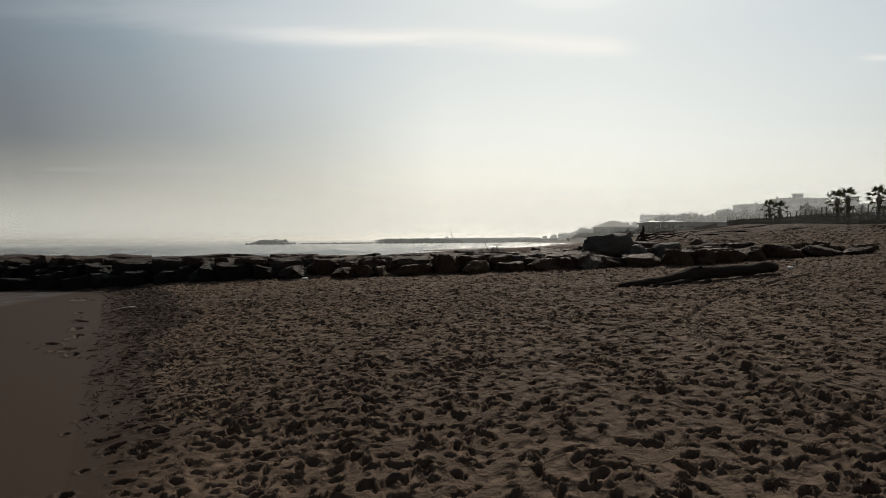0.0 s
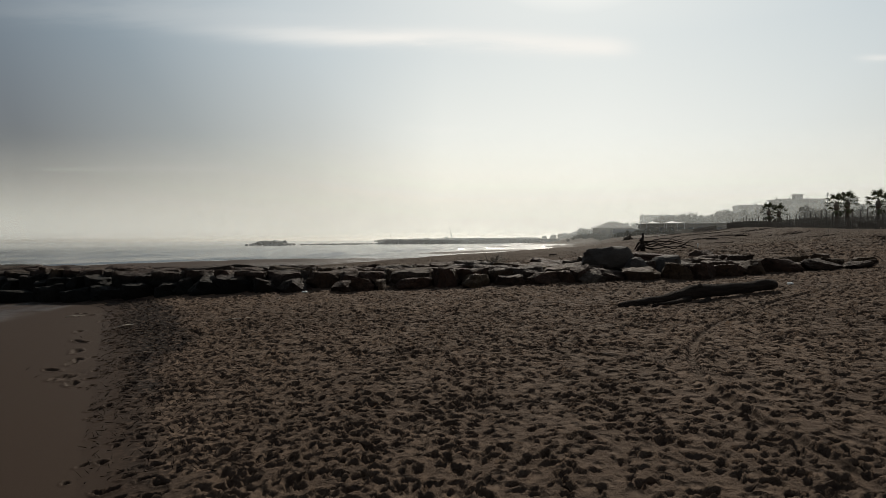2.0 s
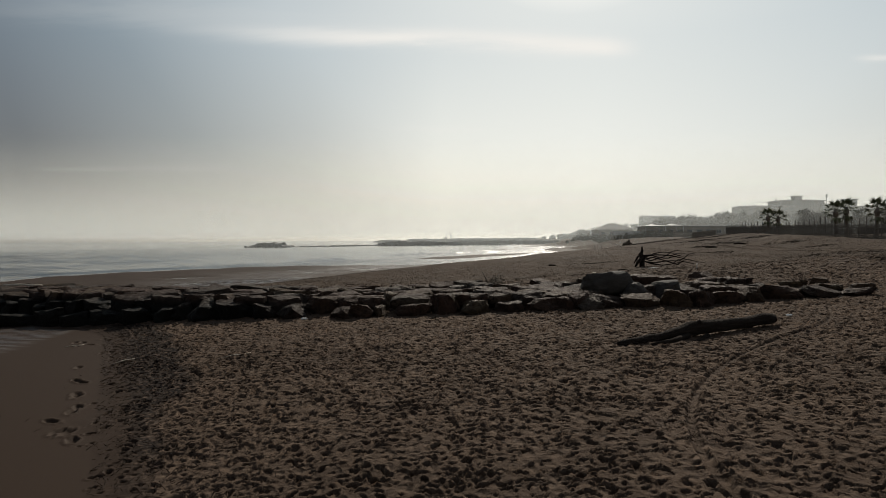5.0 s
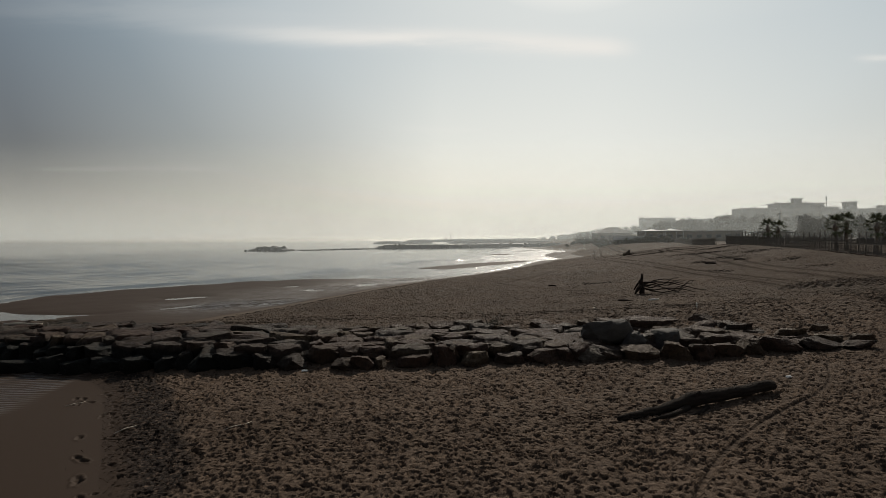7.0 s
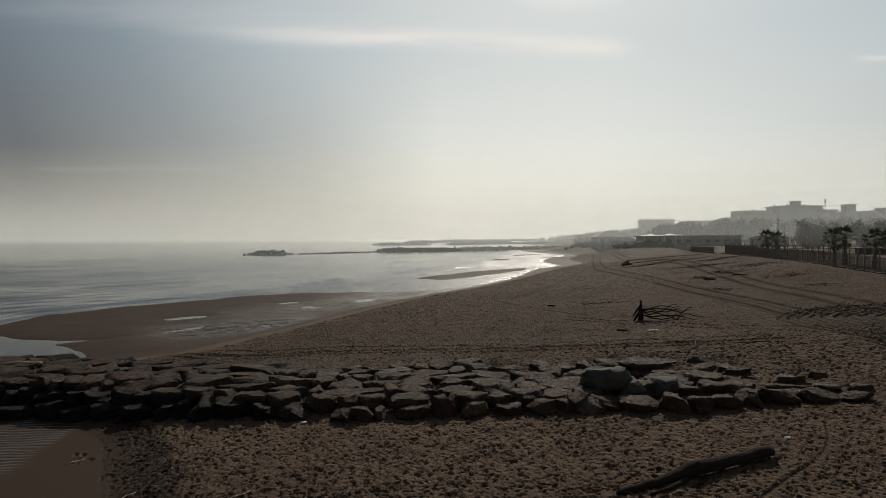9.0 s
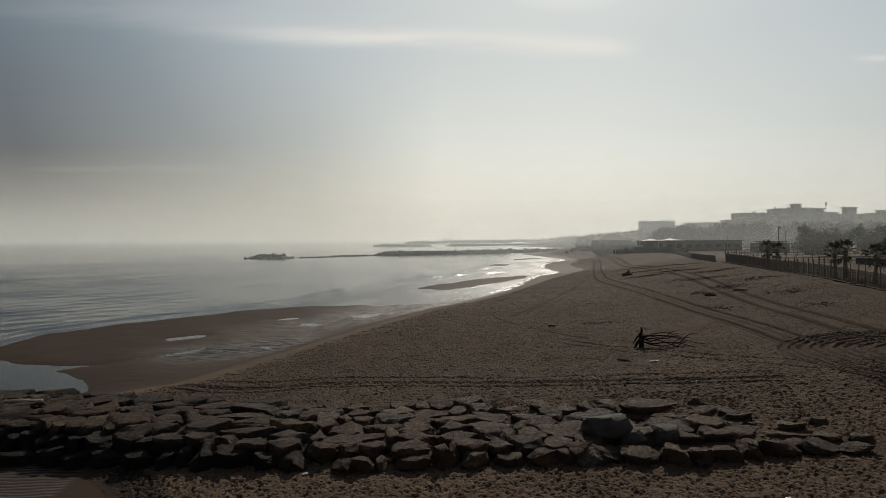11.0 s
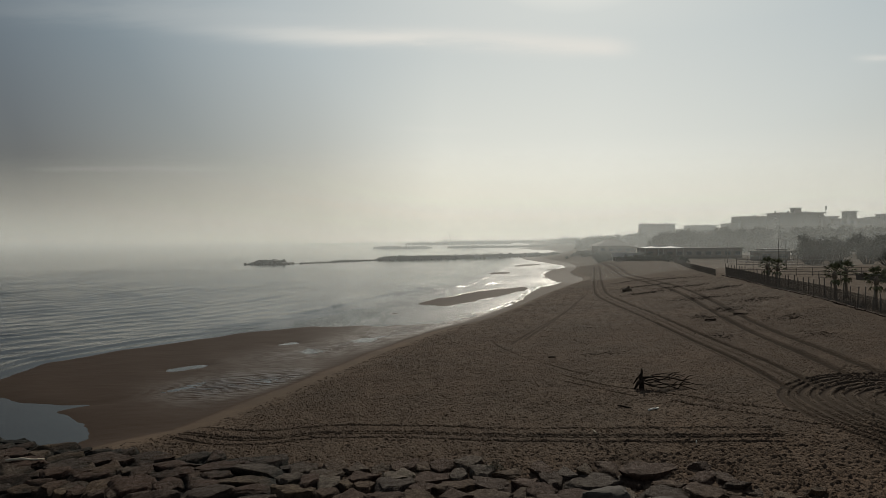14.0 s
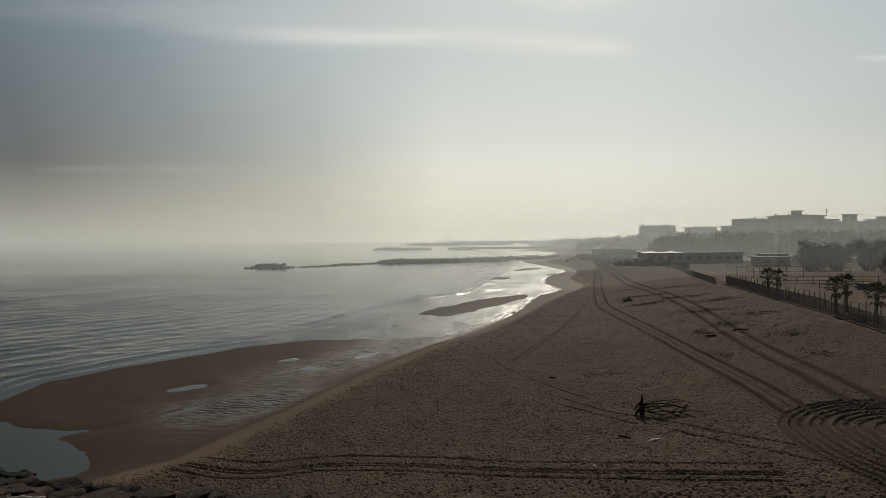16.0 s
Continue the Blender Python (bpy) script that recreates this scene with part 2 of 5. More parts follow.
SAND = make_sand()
SEA = make_sea()
def make_stone():
    m, nt, b = material("groyne_stone", 0.88, 0.07)
    pos = place_of(nt)
    info = nt.nodes.new("ShaderNodeObjectInfo").outputs["Random"]
    big, mid, fine = noise_tex(nt, pos, 1.4, 4, 0.6), noise_tex(nt, pos, 7.0, 6, 0.7, 0.5), noise_tex(nt, pos, 38.0, 4, 0.7)
    tint = ramp(nt, info, [(0.0, (0.038, 0.026, 0.02)), (0.3, (0.052, 0.031, 0.022)), (0.55, (0.05, 0.028, 0.02)), (0.8, (0.074, 0.051, 0.031)), (0.93, (0.044, 0.034, 0.029)), (1.0, (0.096, 0.078, 0.06))])
    col = mix(nt, ramp(nt, mid, [(0.4, 0.0), (0.66, 0.8)]), tint, (0.016, 0.013, 0.011))
    col = mix(nt, ramp(nt, fine, [(0.5, 0.0), (0.75, 0.5)]), col, (0.06, 0.046, 0.035))
    # green-black weed low down, carried up the seaward face as painted shade
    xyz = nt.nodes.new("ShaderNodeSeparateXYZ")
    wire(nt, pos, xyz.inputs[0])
    tide_shade = nt.nodes.new("ShaderNodeMapRange")
    tide_shade.inputs[1].default_value, tide_shade.inputs[2].default_value, tide_shade.inputs[3].default_value, tide_shade.inputs[4].default_value = 0.9, 1.15, 1.0, 0.0
    wire(nt, maths(nt, "ADD", xyz.outputs[2], maths(nt, "MULTIPLY", maths(nt, "SUBTRACT", big, 0.5), 0.5)), tide_shade.inputs[0])
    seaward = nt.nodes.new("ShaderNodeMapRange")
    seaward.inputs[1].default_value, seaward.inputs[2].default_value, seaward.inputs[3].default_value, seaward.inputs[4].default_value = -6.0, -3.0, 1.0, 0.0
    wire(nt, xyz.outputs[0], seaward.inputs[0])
    col = mix(nt, maths(nt, "MULTIPLY", tide_shade.outputs[0], seaward.outputs[0]), col, (0.008, 0.008, 0.007))
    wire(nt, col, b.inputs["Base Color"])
    wire(nt, ramp(nt, mid, [(0.35, 0.58), (0.62, 0.92)]), b.inputs["Roughness"])
    crack = nt.nodes.new("ShaderNodeTexVoronoi")
    crack.feature = "DISTANCE_TO_EDGE"
    crack.inputs["Scale"].default_value = 2.6
    wire(nt, pos, crack.inputs["Vector"])
    h = maths(nt, "ADD", maths(nt, "MULTIPLY", mid, 0.12), maths(nt, "MULTIPLY", fine, 0.035))
    h = maths(nt, "ADD", h, maths(nt, "MULTIPLY", ramp(nt, crack.outputs["Distance"], [(0.0, 0.0), (0.06, 1.0)]), 0.012))
    bump(nt, b, h, 1.0, 1.0)
    return m


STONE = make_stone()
DARK_STONE = simple("far_stone", (0.08, 0.078, 0.075), (0.15, 0.145, 0.135), 0.8, 0.8, 0.7, 0.2, per_thing=0.4)
DRIFTWOOD = simple("driftwood", (0.014, 0.011, 0.009), (0.036, 0.028, 0.023), 2.0, 0.95, 1.0, 0.05, 0.05, grain=(1, 9, 9))
PALE_WOOD = simple("bleached_wood", (0.3, 0.26, 0.2), (0.48, 0.43, 0.36), 3.0, 0.7, 0.4, 0.01, grain=(1, 8, 8))
PLASTIC = simple("white_plastic", (0.72, 0.73, 0.72), (0.82, 0.82, 0.8), 4.0, 0.35, 0.1, 0.005)
POST_WOOD = simple("fence_post_wood", (0.1, 0.088, 0.076), (0.19, 0.17, 0.145), 3.0, 0.85, 0.6, 0.01, grain=(8, 8, 1), per_thing=0.4)
NETTING = simple("brushwood_screen", (0.08, 0.07, 0.058), (0.14, 0.122, 0.1), 1.5, 0.9, 0.9, 0.03, grain=(6, 6, 1))
PALM_BARK = simple("palm_bark", (0.12, 0.1, 0.08), (0.22, 0.18, 0.145), 4.0, 0.9, 0.9, 0.04, grain=(1, 1, 5))
PALM_LEAF = simple("palm_frond", (0.065, 0.075, 0.042), (0.12, 0.125, 0.075), 3.0, 0.9, 0.2, 0.005, 0.05)
LEAF = simple("scrub_leaf", (0.036, 0.038, 0.028), (0.07, 0.068, 0.05), 0.2, 0.8, 0.2, 0.01)
BARK = simple("tree_bark", (0.06, 0.05, 0.042), (0.12, 0.1, 0.085), 2.0, 0.9, 0.8, 0.03)
PLASTER = simple("pale_render", (0.085, 0.084, 0.08), (0.125, 0.122, 0.117), 0.15, 0.85, 0.2, 0.02, per_thing=0.3)
GREY_ROOF = simple("roof_felt", (0.055, 0.052, 0.05), (0.1, 0.095, 0.09), 0.4, 0.85, 0.3, 0.02)
METAL = simple("galvanised_metal", (0.25, 0.26, 0.27), (0.4, 0.41, 0.42), 2.0, 0.45, 0.1, 0.003, 0.5, metal=0.7)
FOAM = simple("sea_foam", (0.7, 0.72, 0.72), (0.82, 0.83, 0.82), 3.0, 0.4, 0.6, 0.05)
CANVAS = simple("white_canvas", (0.52, 0.52, 0.5), (0.62, 0.62, 0.6), 1.0, 0.7, 0.2, 0.02)
GLASS_DARK, _nt, _b = material("window_glass", 0.3, 0.3)
_b.inputs["Base Color"].default_value = (0.03, 0.035, 0.04, 1)


# ---- building helpers ----
def mesh_of(name, bm, mat, smooth=False):
    me = bpy.data.meshes.new(name)
    bm.to_mesh(me)
    bm.free()
    me.materials.append(mat)
    if smooth:
        me.polygons.foreach_set("use_smooth", [True] * len(me.polygons))
    return me


def part(name, bm, mat, parent, label="", smooth=False):
    ob = new(name, mesh_of(name, bm, mat, smooth))
    ob.parent = parent
    if label:
        tagged(ob, label)
    return ob


def piece(name, me, parent, m):
    ob = new(name, me)
    ob.parent = parent
    ob.matrix_basis = m
    return ob


def thing(name, x, y, z, label, category, group="", kind="", turn=0.0):
    ob = new(name)
    ob.matrix_basis = pose(x, y, z, 0, 0, turn)
    return tagged(ob, label, category, group, kind)


def box(bm, cx, cy, cz, sx, sy, sz, bevel=0.0, turn=0.0):
    """A box about (cx, cy) whose foot is at cz."""
    r = bmesh.ops.create_cube(bm, size=1, matrix=pose(cx, cy, cz + sz / 2, 0, 0, turn) @ Matrix.Diagonal((sx, sy, sz, 1)))
    if bevel:
        es = list({e for v in r["verts"] for e in v.link_edges})
        bmesh.ops.bevel(bm, geom=es, offset=bevel, segments=1, affect="EDGES")
    return bm


def tube(bm, pts, radii, sides=8):
    """A bent, tapered limb through pts."""
    rings = []
    pts = [Vector(p) for p in pts]
    for i, p in enumerate(pts):
        d = (pts[min(i + 1, len(pts) - 1)] - pts[max(i - 1, 0)]).normalized()
        a = d.cross(Vector((0.31, 0.17, 0.93))).normalized()
        b = d.cross(a)
        rings.append([bm.verts.new(p + (a * math.cos(k * math.tau / sides) + b * math.sin(k * math.tau / sides)) * radii[i]) for k in range(sides)])
    for r0, r1 in zip(rings, rings[1:]):
        for k in range(sides):
            bm.faces.new((r0[k], r0[(k + 1) % sides], r1[(k + 1) % sides], r1[k]))
    bm.faces.new(rings[0][::-1])
    bm.faces.new(rings[-1])
    return bm


def stone_mesh(name, seed, cuts=8, rough=0.16, blocky=8.0, mat=None):
    """A quarried block, one unit across: rounded box with broken corners and a pitted face."""
    rng = random.Random(seed)
    bm = bmesh.new()
    bmesh.ops.create_cube(bm, size=2)
    bmesh.ops.subdivide_edges(bm, edges=bm.edges[:], cuts=cuts, use_grid_fill=True)
    planes = []
    for _ in range(13):
        n = Vector((rng.uniform(-1, 1), rng.uniform(-1, 1), rng.uniform(-0.45, 0.45))).normalized()
        planes.append((n, rng.uniform(0.7, 0.98)))
    off = Vector((rng.uniform(0, 90), rng.uniform(0, 90), rng.uniform(0, 90)))
    for v in bm.verts:
        p = v.co
        s = (abs(p.x) ** blocky + abs(p.y) ** blocky + abs(p.z) ** blocky) ** (1 / blocky)
        p = p / s
        for n, d in planes:
            over = p.dot(n) - d
            if over > 0:
                p = p - n * over
        k = noise.fractal(p * 1.3 + off, 1.0, 2.0, 4) * rough + abs(noise.noise(p * 4 + off)) * rough * 0.9 + noise.noise(p * 9 + off) * rough * 0.4
        v.co = p * (1 + k) * 0.5
    me = mesh_of(name, bm, mat or STONE, True)
    me.set_sharp_from_angle(angle=radians(32))
    return me


# ---- ground ----
def step(a, b, v):
    t = np.clip((v - a) / (b - a), 0, 1)
    return t * t * (3 - 2 * t)


def shore_x(y):
    """The seaward edge of the dry sand, as x along y."""
    return np.interp(y, (-300, -8, 4, 18, 21, 24, 28, 32, 44, 54, 64, 76, 88, 100, 112, 130, 145, 155, 168, 182, 205, 225, 250, 286, 330, 420, 520, 600, 700, 1200, 2300),
                     (3, 3, -2.5, -10, -13, -20, -17.4, -12.7, -8.2, -4.7, -0.6, 5.7, 10.7, 15.2, 19.6, 27.3, 33.9, 36.1, 36.6, 38.5, 45.5, 50, 52.5, 53, 56, 76, 106, 104, 118, 190, 300))


def water_x(y):
    """The water's edge along the bay beyond the tidal flat."""
    return np.interp(y, (60, 72, 81, 90, 103, 117, 127, 136, 143, 153, 165, 175, 186, 200, 216, 230, 258, 308, 340, 378, 424, 480, 522, 591, 633, 700, 1200, 2300),
                     (-12, 0.3, 4.4, 9.4, 13.6, 17.3, 20.4, 25.5, 27.9, 27.2, 27.7, 29.5, 32.1, 36.5, 43.7, 46.4, 45.1, 42, 44, 48.7, 70, 88, 99, 94, 70, 100, 172, 280))


def sea_x(y):
    """The outer edge of the tidal flat beyond the groyne."""
    return np.interp(y, (20, 30, 38, 45, 51, 56.5, 60, 63, 67, 71, 76, 84), (-60, -46, -37, -33, -33.2, -30.2, -27.4, -25, -22.2, -17.4, -12.8, -5))


def fence_x(y):
    """The fence between the open beach and the raked sand courts."""
    return 43.1 + 0.172 * (y - 61.7)


def bar(x, y, cx, cy, along, across, lean):
    u = (x - cx) * math.sin(lean) + (y - cy) * math.cos(lean)
    v = (x - cx) * math.cos(lean) - (y - cy) * math.sin(lean)
    return np.exp(-((u / along) ** 4) - (v / across) ** 2)


def near_line(x, y, pts):
    """Distance from a bent line in plan."""
    best = np.full(np.shape(x), 1e9)
    for (ax, ay), (bx, by) in zip(pts, pts[1:]):
        dx, dy = bx - ax, by - ay
        t = np.clip(((x - ax) * dx + (y - ay) * dy) / (dx * dx + dy * dy), 0, 1)
        best = np.minimum(best, np.hypot(x - ax - t * dx, y - ay - t * dy))
    return best


CHANNEL = [(-27, 37.6), (-23.5, 37.1), (-20.9, 38.2), (-19.6, 39.4), (-18.2, 41.4), (-17.1, 43.6), (-17.5, 46.5)]


BARS = [(6.6, 110, 23, 5.0, 0.52, 0.27), (-5, 86, 12, 5.0, 0.42, 0.15), (16.8, 182, 9.5, 4.0, 0.45, 0.26), (33.5, 238, 14, 4.6, 0.5, 0.26), (37.5, 203, 7.5, 3.0, 0.5, 0.26), (31.5, 170, 8, 1.5, 0.4, 0.22), (62, 440, 26, 6, 0.5, 0.26)]


def lie(x, y):
    """The height of the smooth ground over the sea."""
    x, y = np.asarray(x, float), np.asarray(y, float)
    e = (x - shore_x(y)) * 0.94
    gap = np.maximum((shore_x(y) - water_x(y)) * 0.94, 1.0)
    out = -gap - e
    beach = np.where(out < 0, 0.14 * (1 + e / gap), -0.11 * step(0, 5, out) - 0.012 * np.clip(out - 14, 0, 480))
    e = np.where(e > 0, e * (1 + 1.1 * step(48, 95, y) + 1.5 * step(120, 250, y)), e * (1 + 0.5 * step(60, 85, y)))
    z = np.interp(e, (-300, -60, -25, -14, -8, -3, 0, 3, 6, 12, 17, 23, 33, 45, 60, 400),
                  (-6, -1.6, -0.5, -0.12, 0.01, 0.08, 0.14, 0.42, 0.57, 0.76, 0.98, 1.4, 2.1, 2.8, 3.3, 4.5))
    back = step(24, 32, y)
    z = z + back * (0.2 * np.exp(-((e - 1.5) / 4.0) ** 2) - 0.05 * np.exp(-((e + 9) / 4.0) ** 2)) * step(-9, -4, e)
    inside = step(-3.4, 1.6, x - sea_x(y)) * step(20, 27, y) * (1 - step(74, 84, y)) * (1 - step(-4, 0, e))
    flat = 0.1 - 0.085 * np.exp(-((near_line(x, y, CHANNEL) / 0.8) ** 2)) - 0.3 * bar(x, y, -25.2, 34.6, 7.4, 2.3, -0.95)
    flat = flat - 0.078 * bar(x, y, -13.8, 43.0, 4.0, 2.2, 0.95) - 0.14 * bar(x, y, -20.2, 48.6, 2.0, 1.1, 0.9) - 0.13 * bar(x, y, -15.4, 59.5, 1.6, 0.9, 0.8)
    flat = flat - 0.1 * bar(x, y, -9, 60, 9, 2.2, 0.6) + 0.02 * np.sin(x * 0.9 + y * 0.5)
    z = z * (1 - inside) + np.maximum(flat, z * 0 - 0.3) * inside
    d = fence_x(y) - x
    z = z + (0.34 * np.exp(-((d - 6) / 3.2) ** 2) - 0.34 * np.exp(-((d + 1) / 3.0) ** 2)) * step(36, 50, y) * (1 - step(84, 104, y))
    far = step(66, 78, y)
    z = np.where(e < 0, z * (1 - far) + beach * far, z)
    # sand bars that the ebb has laid bare
    wob = 0.9 * np.sin(x * 0.7 + 1.3 * np.sin(y * 0.23)) + 0.6 * np.sin(y * 0.41 + x * 0.9)
    for cx, cy, along, across, lean, tall in BARS:
        q = bar(x + wob * 0.5, y + wob * 1.6, cx, cy, along, across, lean)
        z = np.where((q > 0.02) & (y > 70), np.maximum(z, -0.16 + tall * q), z)
    return z


def spaced(start, stop, first, grow):
    out, d = [start], first
    while abs(out[-1] - start) < abs(stop - start):
        out.append(out[-1] + (d if stop > start else -d))
        d *= grow
    return out[1:]


FAN = np.arange(-0.76, 0.76, 0.002)
US = np.array(sorted(spaced(-0.76, -60, 0.004, 1.12) + list(FAN) + spaced(0.76, 60, 0.004, 1.12)))
YS = np.array(sorted(spaced(0.4, -60, 0.08, 1.12) + list(np.arange(0.4, 2.4, 0.045)) + list(np.arange(2.4, 9, 0.02)) + list(np.arange(9, 14, 0.03)) + list(np.arange(14, 26, 0.05)) + list(np.arange(26, 46, 0.08)) + list(np.arange(46, 62, 0.13)) + list(np.arange(62, 120, 0.4)) + spaced(120, 2400, 0.5, 1.045)))


def spread(y):
    """How far apart the ground's columns stand, which fan out up the beach."""
    return np.maximum(np.asarray(y) + 3.0, 1.5)


def bent(pts, times=3):
    """A smooth line through a few corners."""
    for _ in range(times):
        out = [pts[0]]
        for (ax, ay), (bx, by) in zip(pts, pts[1:]):
            out += [(ax * 0.75 + bx * 0.25, ay * 0.75 + by * 0.25), (ax * 0.25 + bx * 0.75, ay * 0.25 + by * 0.75)]
        pts = out + [pts[-1]]
    return pts


def beside(pts, off):
    """The same line, off to its right."""
    out = []
    for k, (x, y) in enumerate(pts):
        (ax, ay), (bx, by) = pts[max(k - 1, 0)], pts[min(k + 1, len(pts) - 1)]
        d = math.hypot(bx - ax, by - ay) or 1
        out.append((x + (by - ay) / d * off, y - (bx - ax) / d * off))
    return out


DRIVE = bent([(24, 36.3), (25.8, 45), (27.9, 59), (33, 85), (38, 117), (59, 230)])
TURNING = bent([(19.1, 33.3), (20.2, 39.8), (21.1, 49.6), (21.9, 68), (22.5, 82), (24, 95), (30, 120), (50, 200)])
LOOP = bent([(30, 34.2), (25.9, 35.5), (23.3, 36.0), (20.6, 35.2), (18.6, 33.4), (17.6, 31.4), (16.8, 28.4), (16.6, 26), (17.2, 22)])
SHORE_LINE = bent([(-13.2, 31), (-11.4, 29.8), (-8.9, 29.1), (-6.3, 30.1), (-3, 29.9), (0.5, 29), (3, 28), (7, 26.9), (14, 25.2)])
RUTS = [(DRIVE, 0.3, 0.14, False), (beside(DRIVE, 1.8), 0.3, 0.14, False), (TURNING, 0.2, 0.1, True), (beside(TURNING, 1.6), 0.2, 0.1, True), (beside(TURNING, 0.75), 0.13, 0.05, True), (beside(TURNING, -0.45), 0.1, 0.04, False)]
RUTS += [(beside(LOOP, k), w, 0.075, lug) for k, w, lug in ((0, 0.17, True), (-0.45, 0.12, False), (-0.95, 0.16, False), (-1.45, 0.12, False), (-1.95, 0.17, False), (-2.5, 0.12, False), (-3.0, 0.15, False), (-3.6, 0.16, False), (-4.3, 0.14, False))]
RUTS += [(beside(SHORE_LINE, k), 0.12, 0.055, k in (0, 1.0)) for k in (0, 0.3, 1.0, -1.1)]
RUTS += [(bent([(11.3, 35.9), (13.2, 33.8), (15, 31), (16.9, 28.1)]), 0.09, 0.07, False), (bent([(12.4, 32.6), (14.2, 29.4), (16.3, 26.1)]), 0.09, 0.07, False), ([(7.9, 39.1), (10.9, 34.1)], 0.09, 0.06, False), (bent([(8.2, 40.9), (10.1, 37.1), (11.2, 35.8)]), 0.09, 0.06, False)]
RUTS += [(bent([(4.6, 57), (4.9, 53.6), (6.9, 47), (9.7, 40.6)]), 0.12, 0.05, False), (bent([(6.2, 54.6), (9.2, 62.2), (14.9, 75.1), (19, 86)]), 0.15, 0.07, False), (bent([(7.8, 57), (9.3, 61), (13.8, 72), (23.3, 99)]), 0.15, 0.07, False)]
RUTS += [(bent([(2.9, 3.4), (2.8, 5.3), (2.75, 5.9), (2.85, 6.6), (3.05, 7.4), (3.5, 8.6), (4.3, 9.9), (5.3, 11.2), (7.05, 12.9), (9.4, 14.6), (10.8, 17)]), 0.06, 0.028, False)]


class Sheet:
    """The heights of the ground over its grid, into which dents and ruts are pressed."""

    def __init__(self):
        u, self.y = np.meshgrid(US, YS)
        self.x = u * spread(self.y)
        self.z = lie(self.x, self.y)
        self.rut = np.zeros_like(self.z)

    def press(self, cx, cy, a, b, depth, turn, rim=0.35, rut=0.0):
        r = 2.2 * max(a, b)
        k = float(spread(cy))
        i0, i1 = np.searchsorted(US, (min((cx - r) / (k - r), (cx - r) / (k + r)), max((cx + r) / (k - r), (cx + r) / (k + r))))
        j0, j1 = np.searchsorted(YS, (cy - r, cy + r))
        if i1 <= i0 or j1 <= j0:
            return
        dx, dy = self.x[j0:j1, i0:i1] - cx, self.y[j0:j1, i0:i1] - cy
        u, v = (dx * math.cos(turn) + dy * math.sin(turn)) / a, (dy * math.cos(turn) - dx * math.sin(turn)) / b
        q = (u * u + v * v) * (1 + 0.34 * np.sin(3.1 * u + 50 * cx) * np.sin(3.7 * v + 50 * cy))
        self.z[j0:j1, i0:i1] -= depth * (np.exp(-q * q * q) - rim * np.exp(-((np.sqrt(q) - 1.45) / 0.3) ** 2))
        if rut:
            self.rut[j0:j1, i0:i1] = np.maximum(self.rut[j0:j1, i0:i1], rut * np.exp(-q * q))


    def roll(self, pts, wide, deep, lugs):
        """A wheel's rut along a line: pressed flat, with thrown-up rims and tread bars across it."""
        r = wide * 2.4
        xs, ys = [p[0] for p in pts], [p[1] for p in pts]
        y0, y1, lo, hi = min(ys) - r, max(ys) + r, min(xs) - r, max(xs) + r
        j0, j1 = np.searchsorted(YS, (y0, y1))
        k0, k1 = float(spread(y0)), float(spread(y1))
        i0, i1 = np.searchsorted(US, (min(lo / k0, lo / k1), max(hi / k0, hi / k1)))
        if i1 <= i0 or j1 <= j0:
            return
        x, y = self.x[j0:j1, i0:i1], self.y[j0:j1, i0:i1]
        best, along, run = np.full(x.shape, 1e9), np.zeros(x.shape), 0.0
        for (ax, ay), (bx, by) in zip(pts, pts[1:]):
            long = math.hypot(bx - ax, by - ay)
            if long < 1e-6:
                continue
            t = np.clip(((x - ax) * (bx - ax) + (y - ay) * (by - ay)) / long, 0, long)
            d = np.hypot(x - ax - (bx - ax) / long * t, y - ay - (by - ay) / long * t)
            along = np.where(d < best, run + t, along)
            best = np.minimum(d, best)
            run += long
        d = best / wide
        w = np.exp(-d ** 4)
        tread = 0.14 * deep * np.sin(along * math.tau / 0.36) if lugs else 0.0
        z = self.z[j0:j1, i0:i1]
        z[:] = z * (1 - w) + (lie(x, y) - deep + tread) * w + deep * 0.5 * np.exp(-((d - 1.5) / 0.4) ** 2)
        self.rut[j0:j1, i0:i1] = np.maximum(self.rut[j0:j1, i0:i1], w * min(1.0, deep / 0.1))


LATTICE = {seed: np.random.default_rng(seed).random((257, 257)) for seed in range(60, 76)}


def crumble(x, y, scale, seed):
    """Loose value noise from 0 to 1 over the plan."""
    table = LATTICE[seed]
    u, v = np.asarray(x) / scale, np.asarray(y) / scale
    i, j = np.floor(u).astype(int), np.floor(v).astype(int)
    fu, fv = u - i, v - j
    fu, fv = fu * fu * (3 - 2 * fu), fv * fv * (3 - 2 * fv)
    i, j = i % 256, j % 256
    return (table[j, i] * (1 - fu) + table[j, i + 1] * fu) * (1 - fv) + (table[j + 1, i] * (1 - fu) + table[j + 1, i + 1] * fu) * fv


def hummocks(x, y, scale, seed):
    """Cheap smooth unevenness from turned waves."""
    rng = np.random.default_rng(seed)
    h = np.zeros_like(x)
    for _ in range(9):
        a, k, p = rng.uniform(0, math.tau), rng.uniform(0.6, 1.6) / scale, rng.uniform(0, math.tau)
        h += np.sin((x * math.cos(a) + y * math.sin(a)) * k * math.tau + p + 1.3 * np.sin((x * math.sin(a) - y * math.cos(a)) * k * 2.1 + p))
    return h / 9


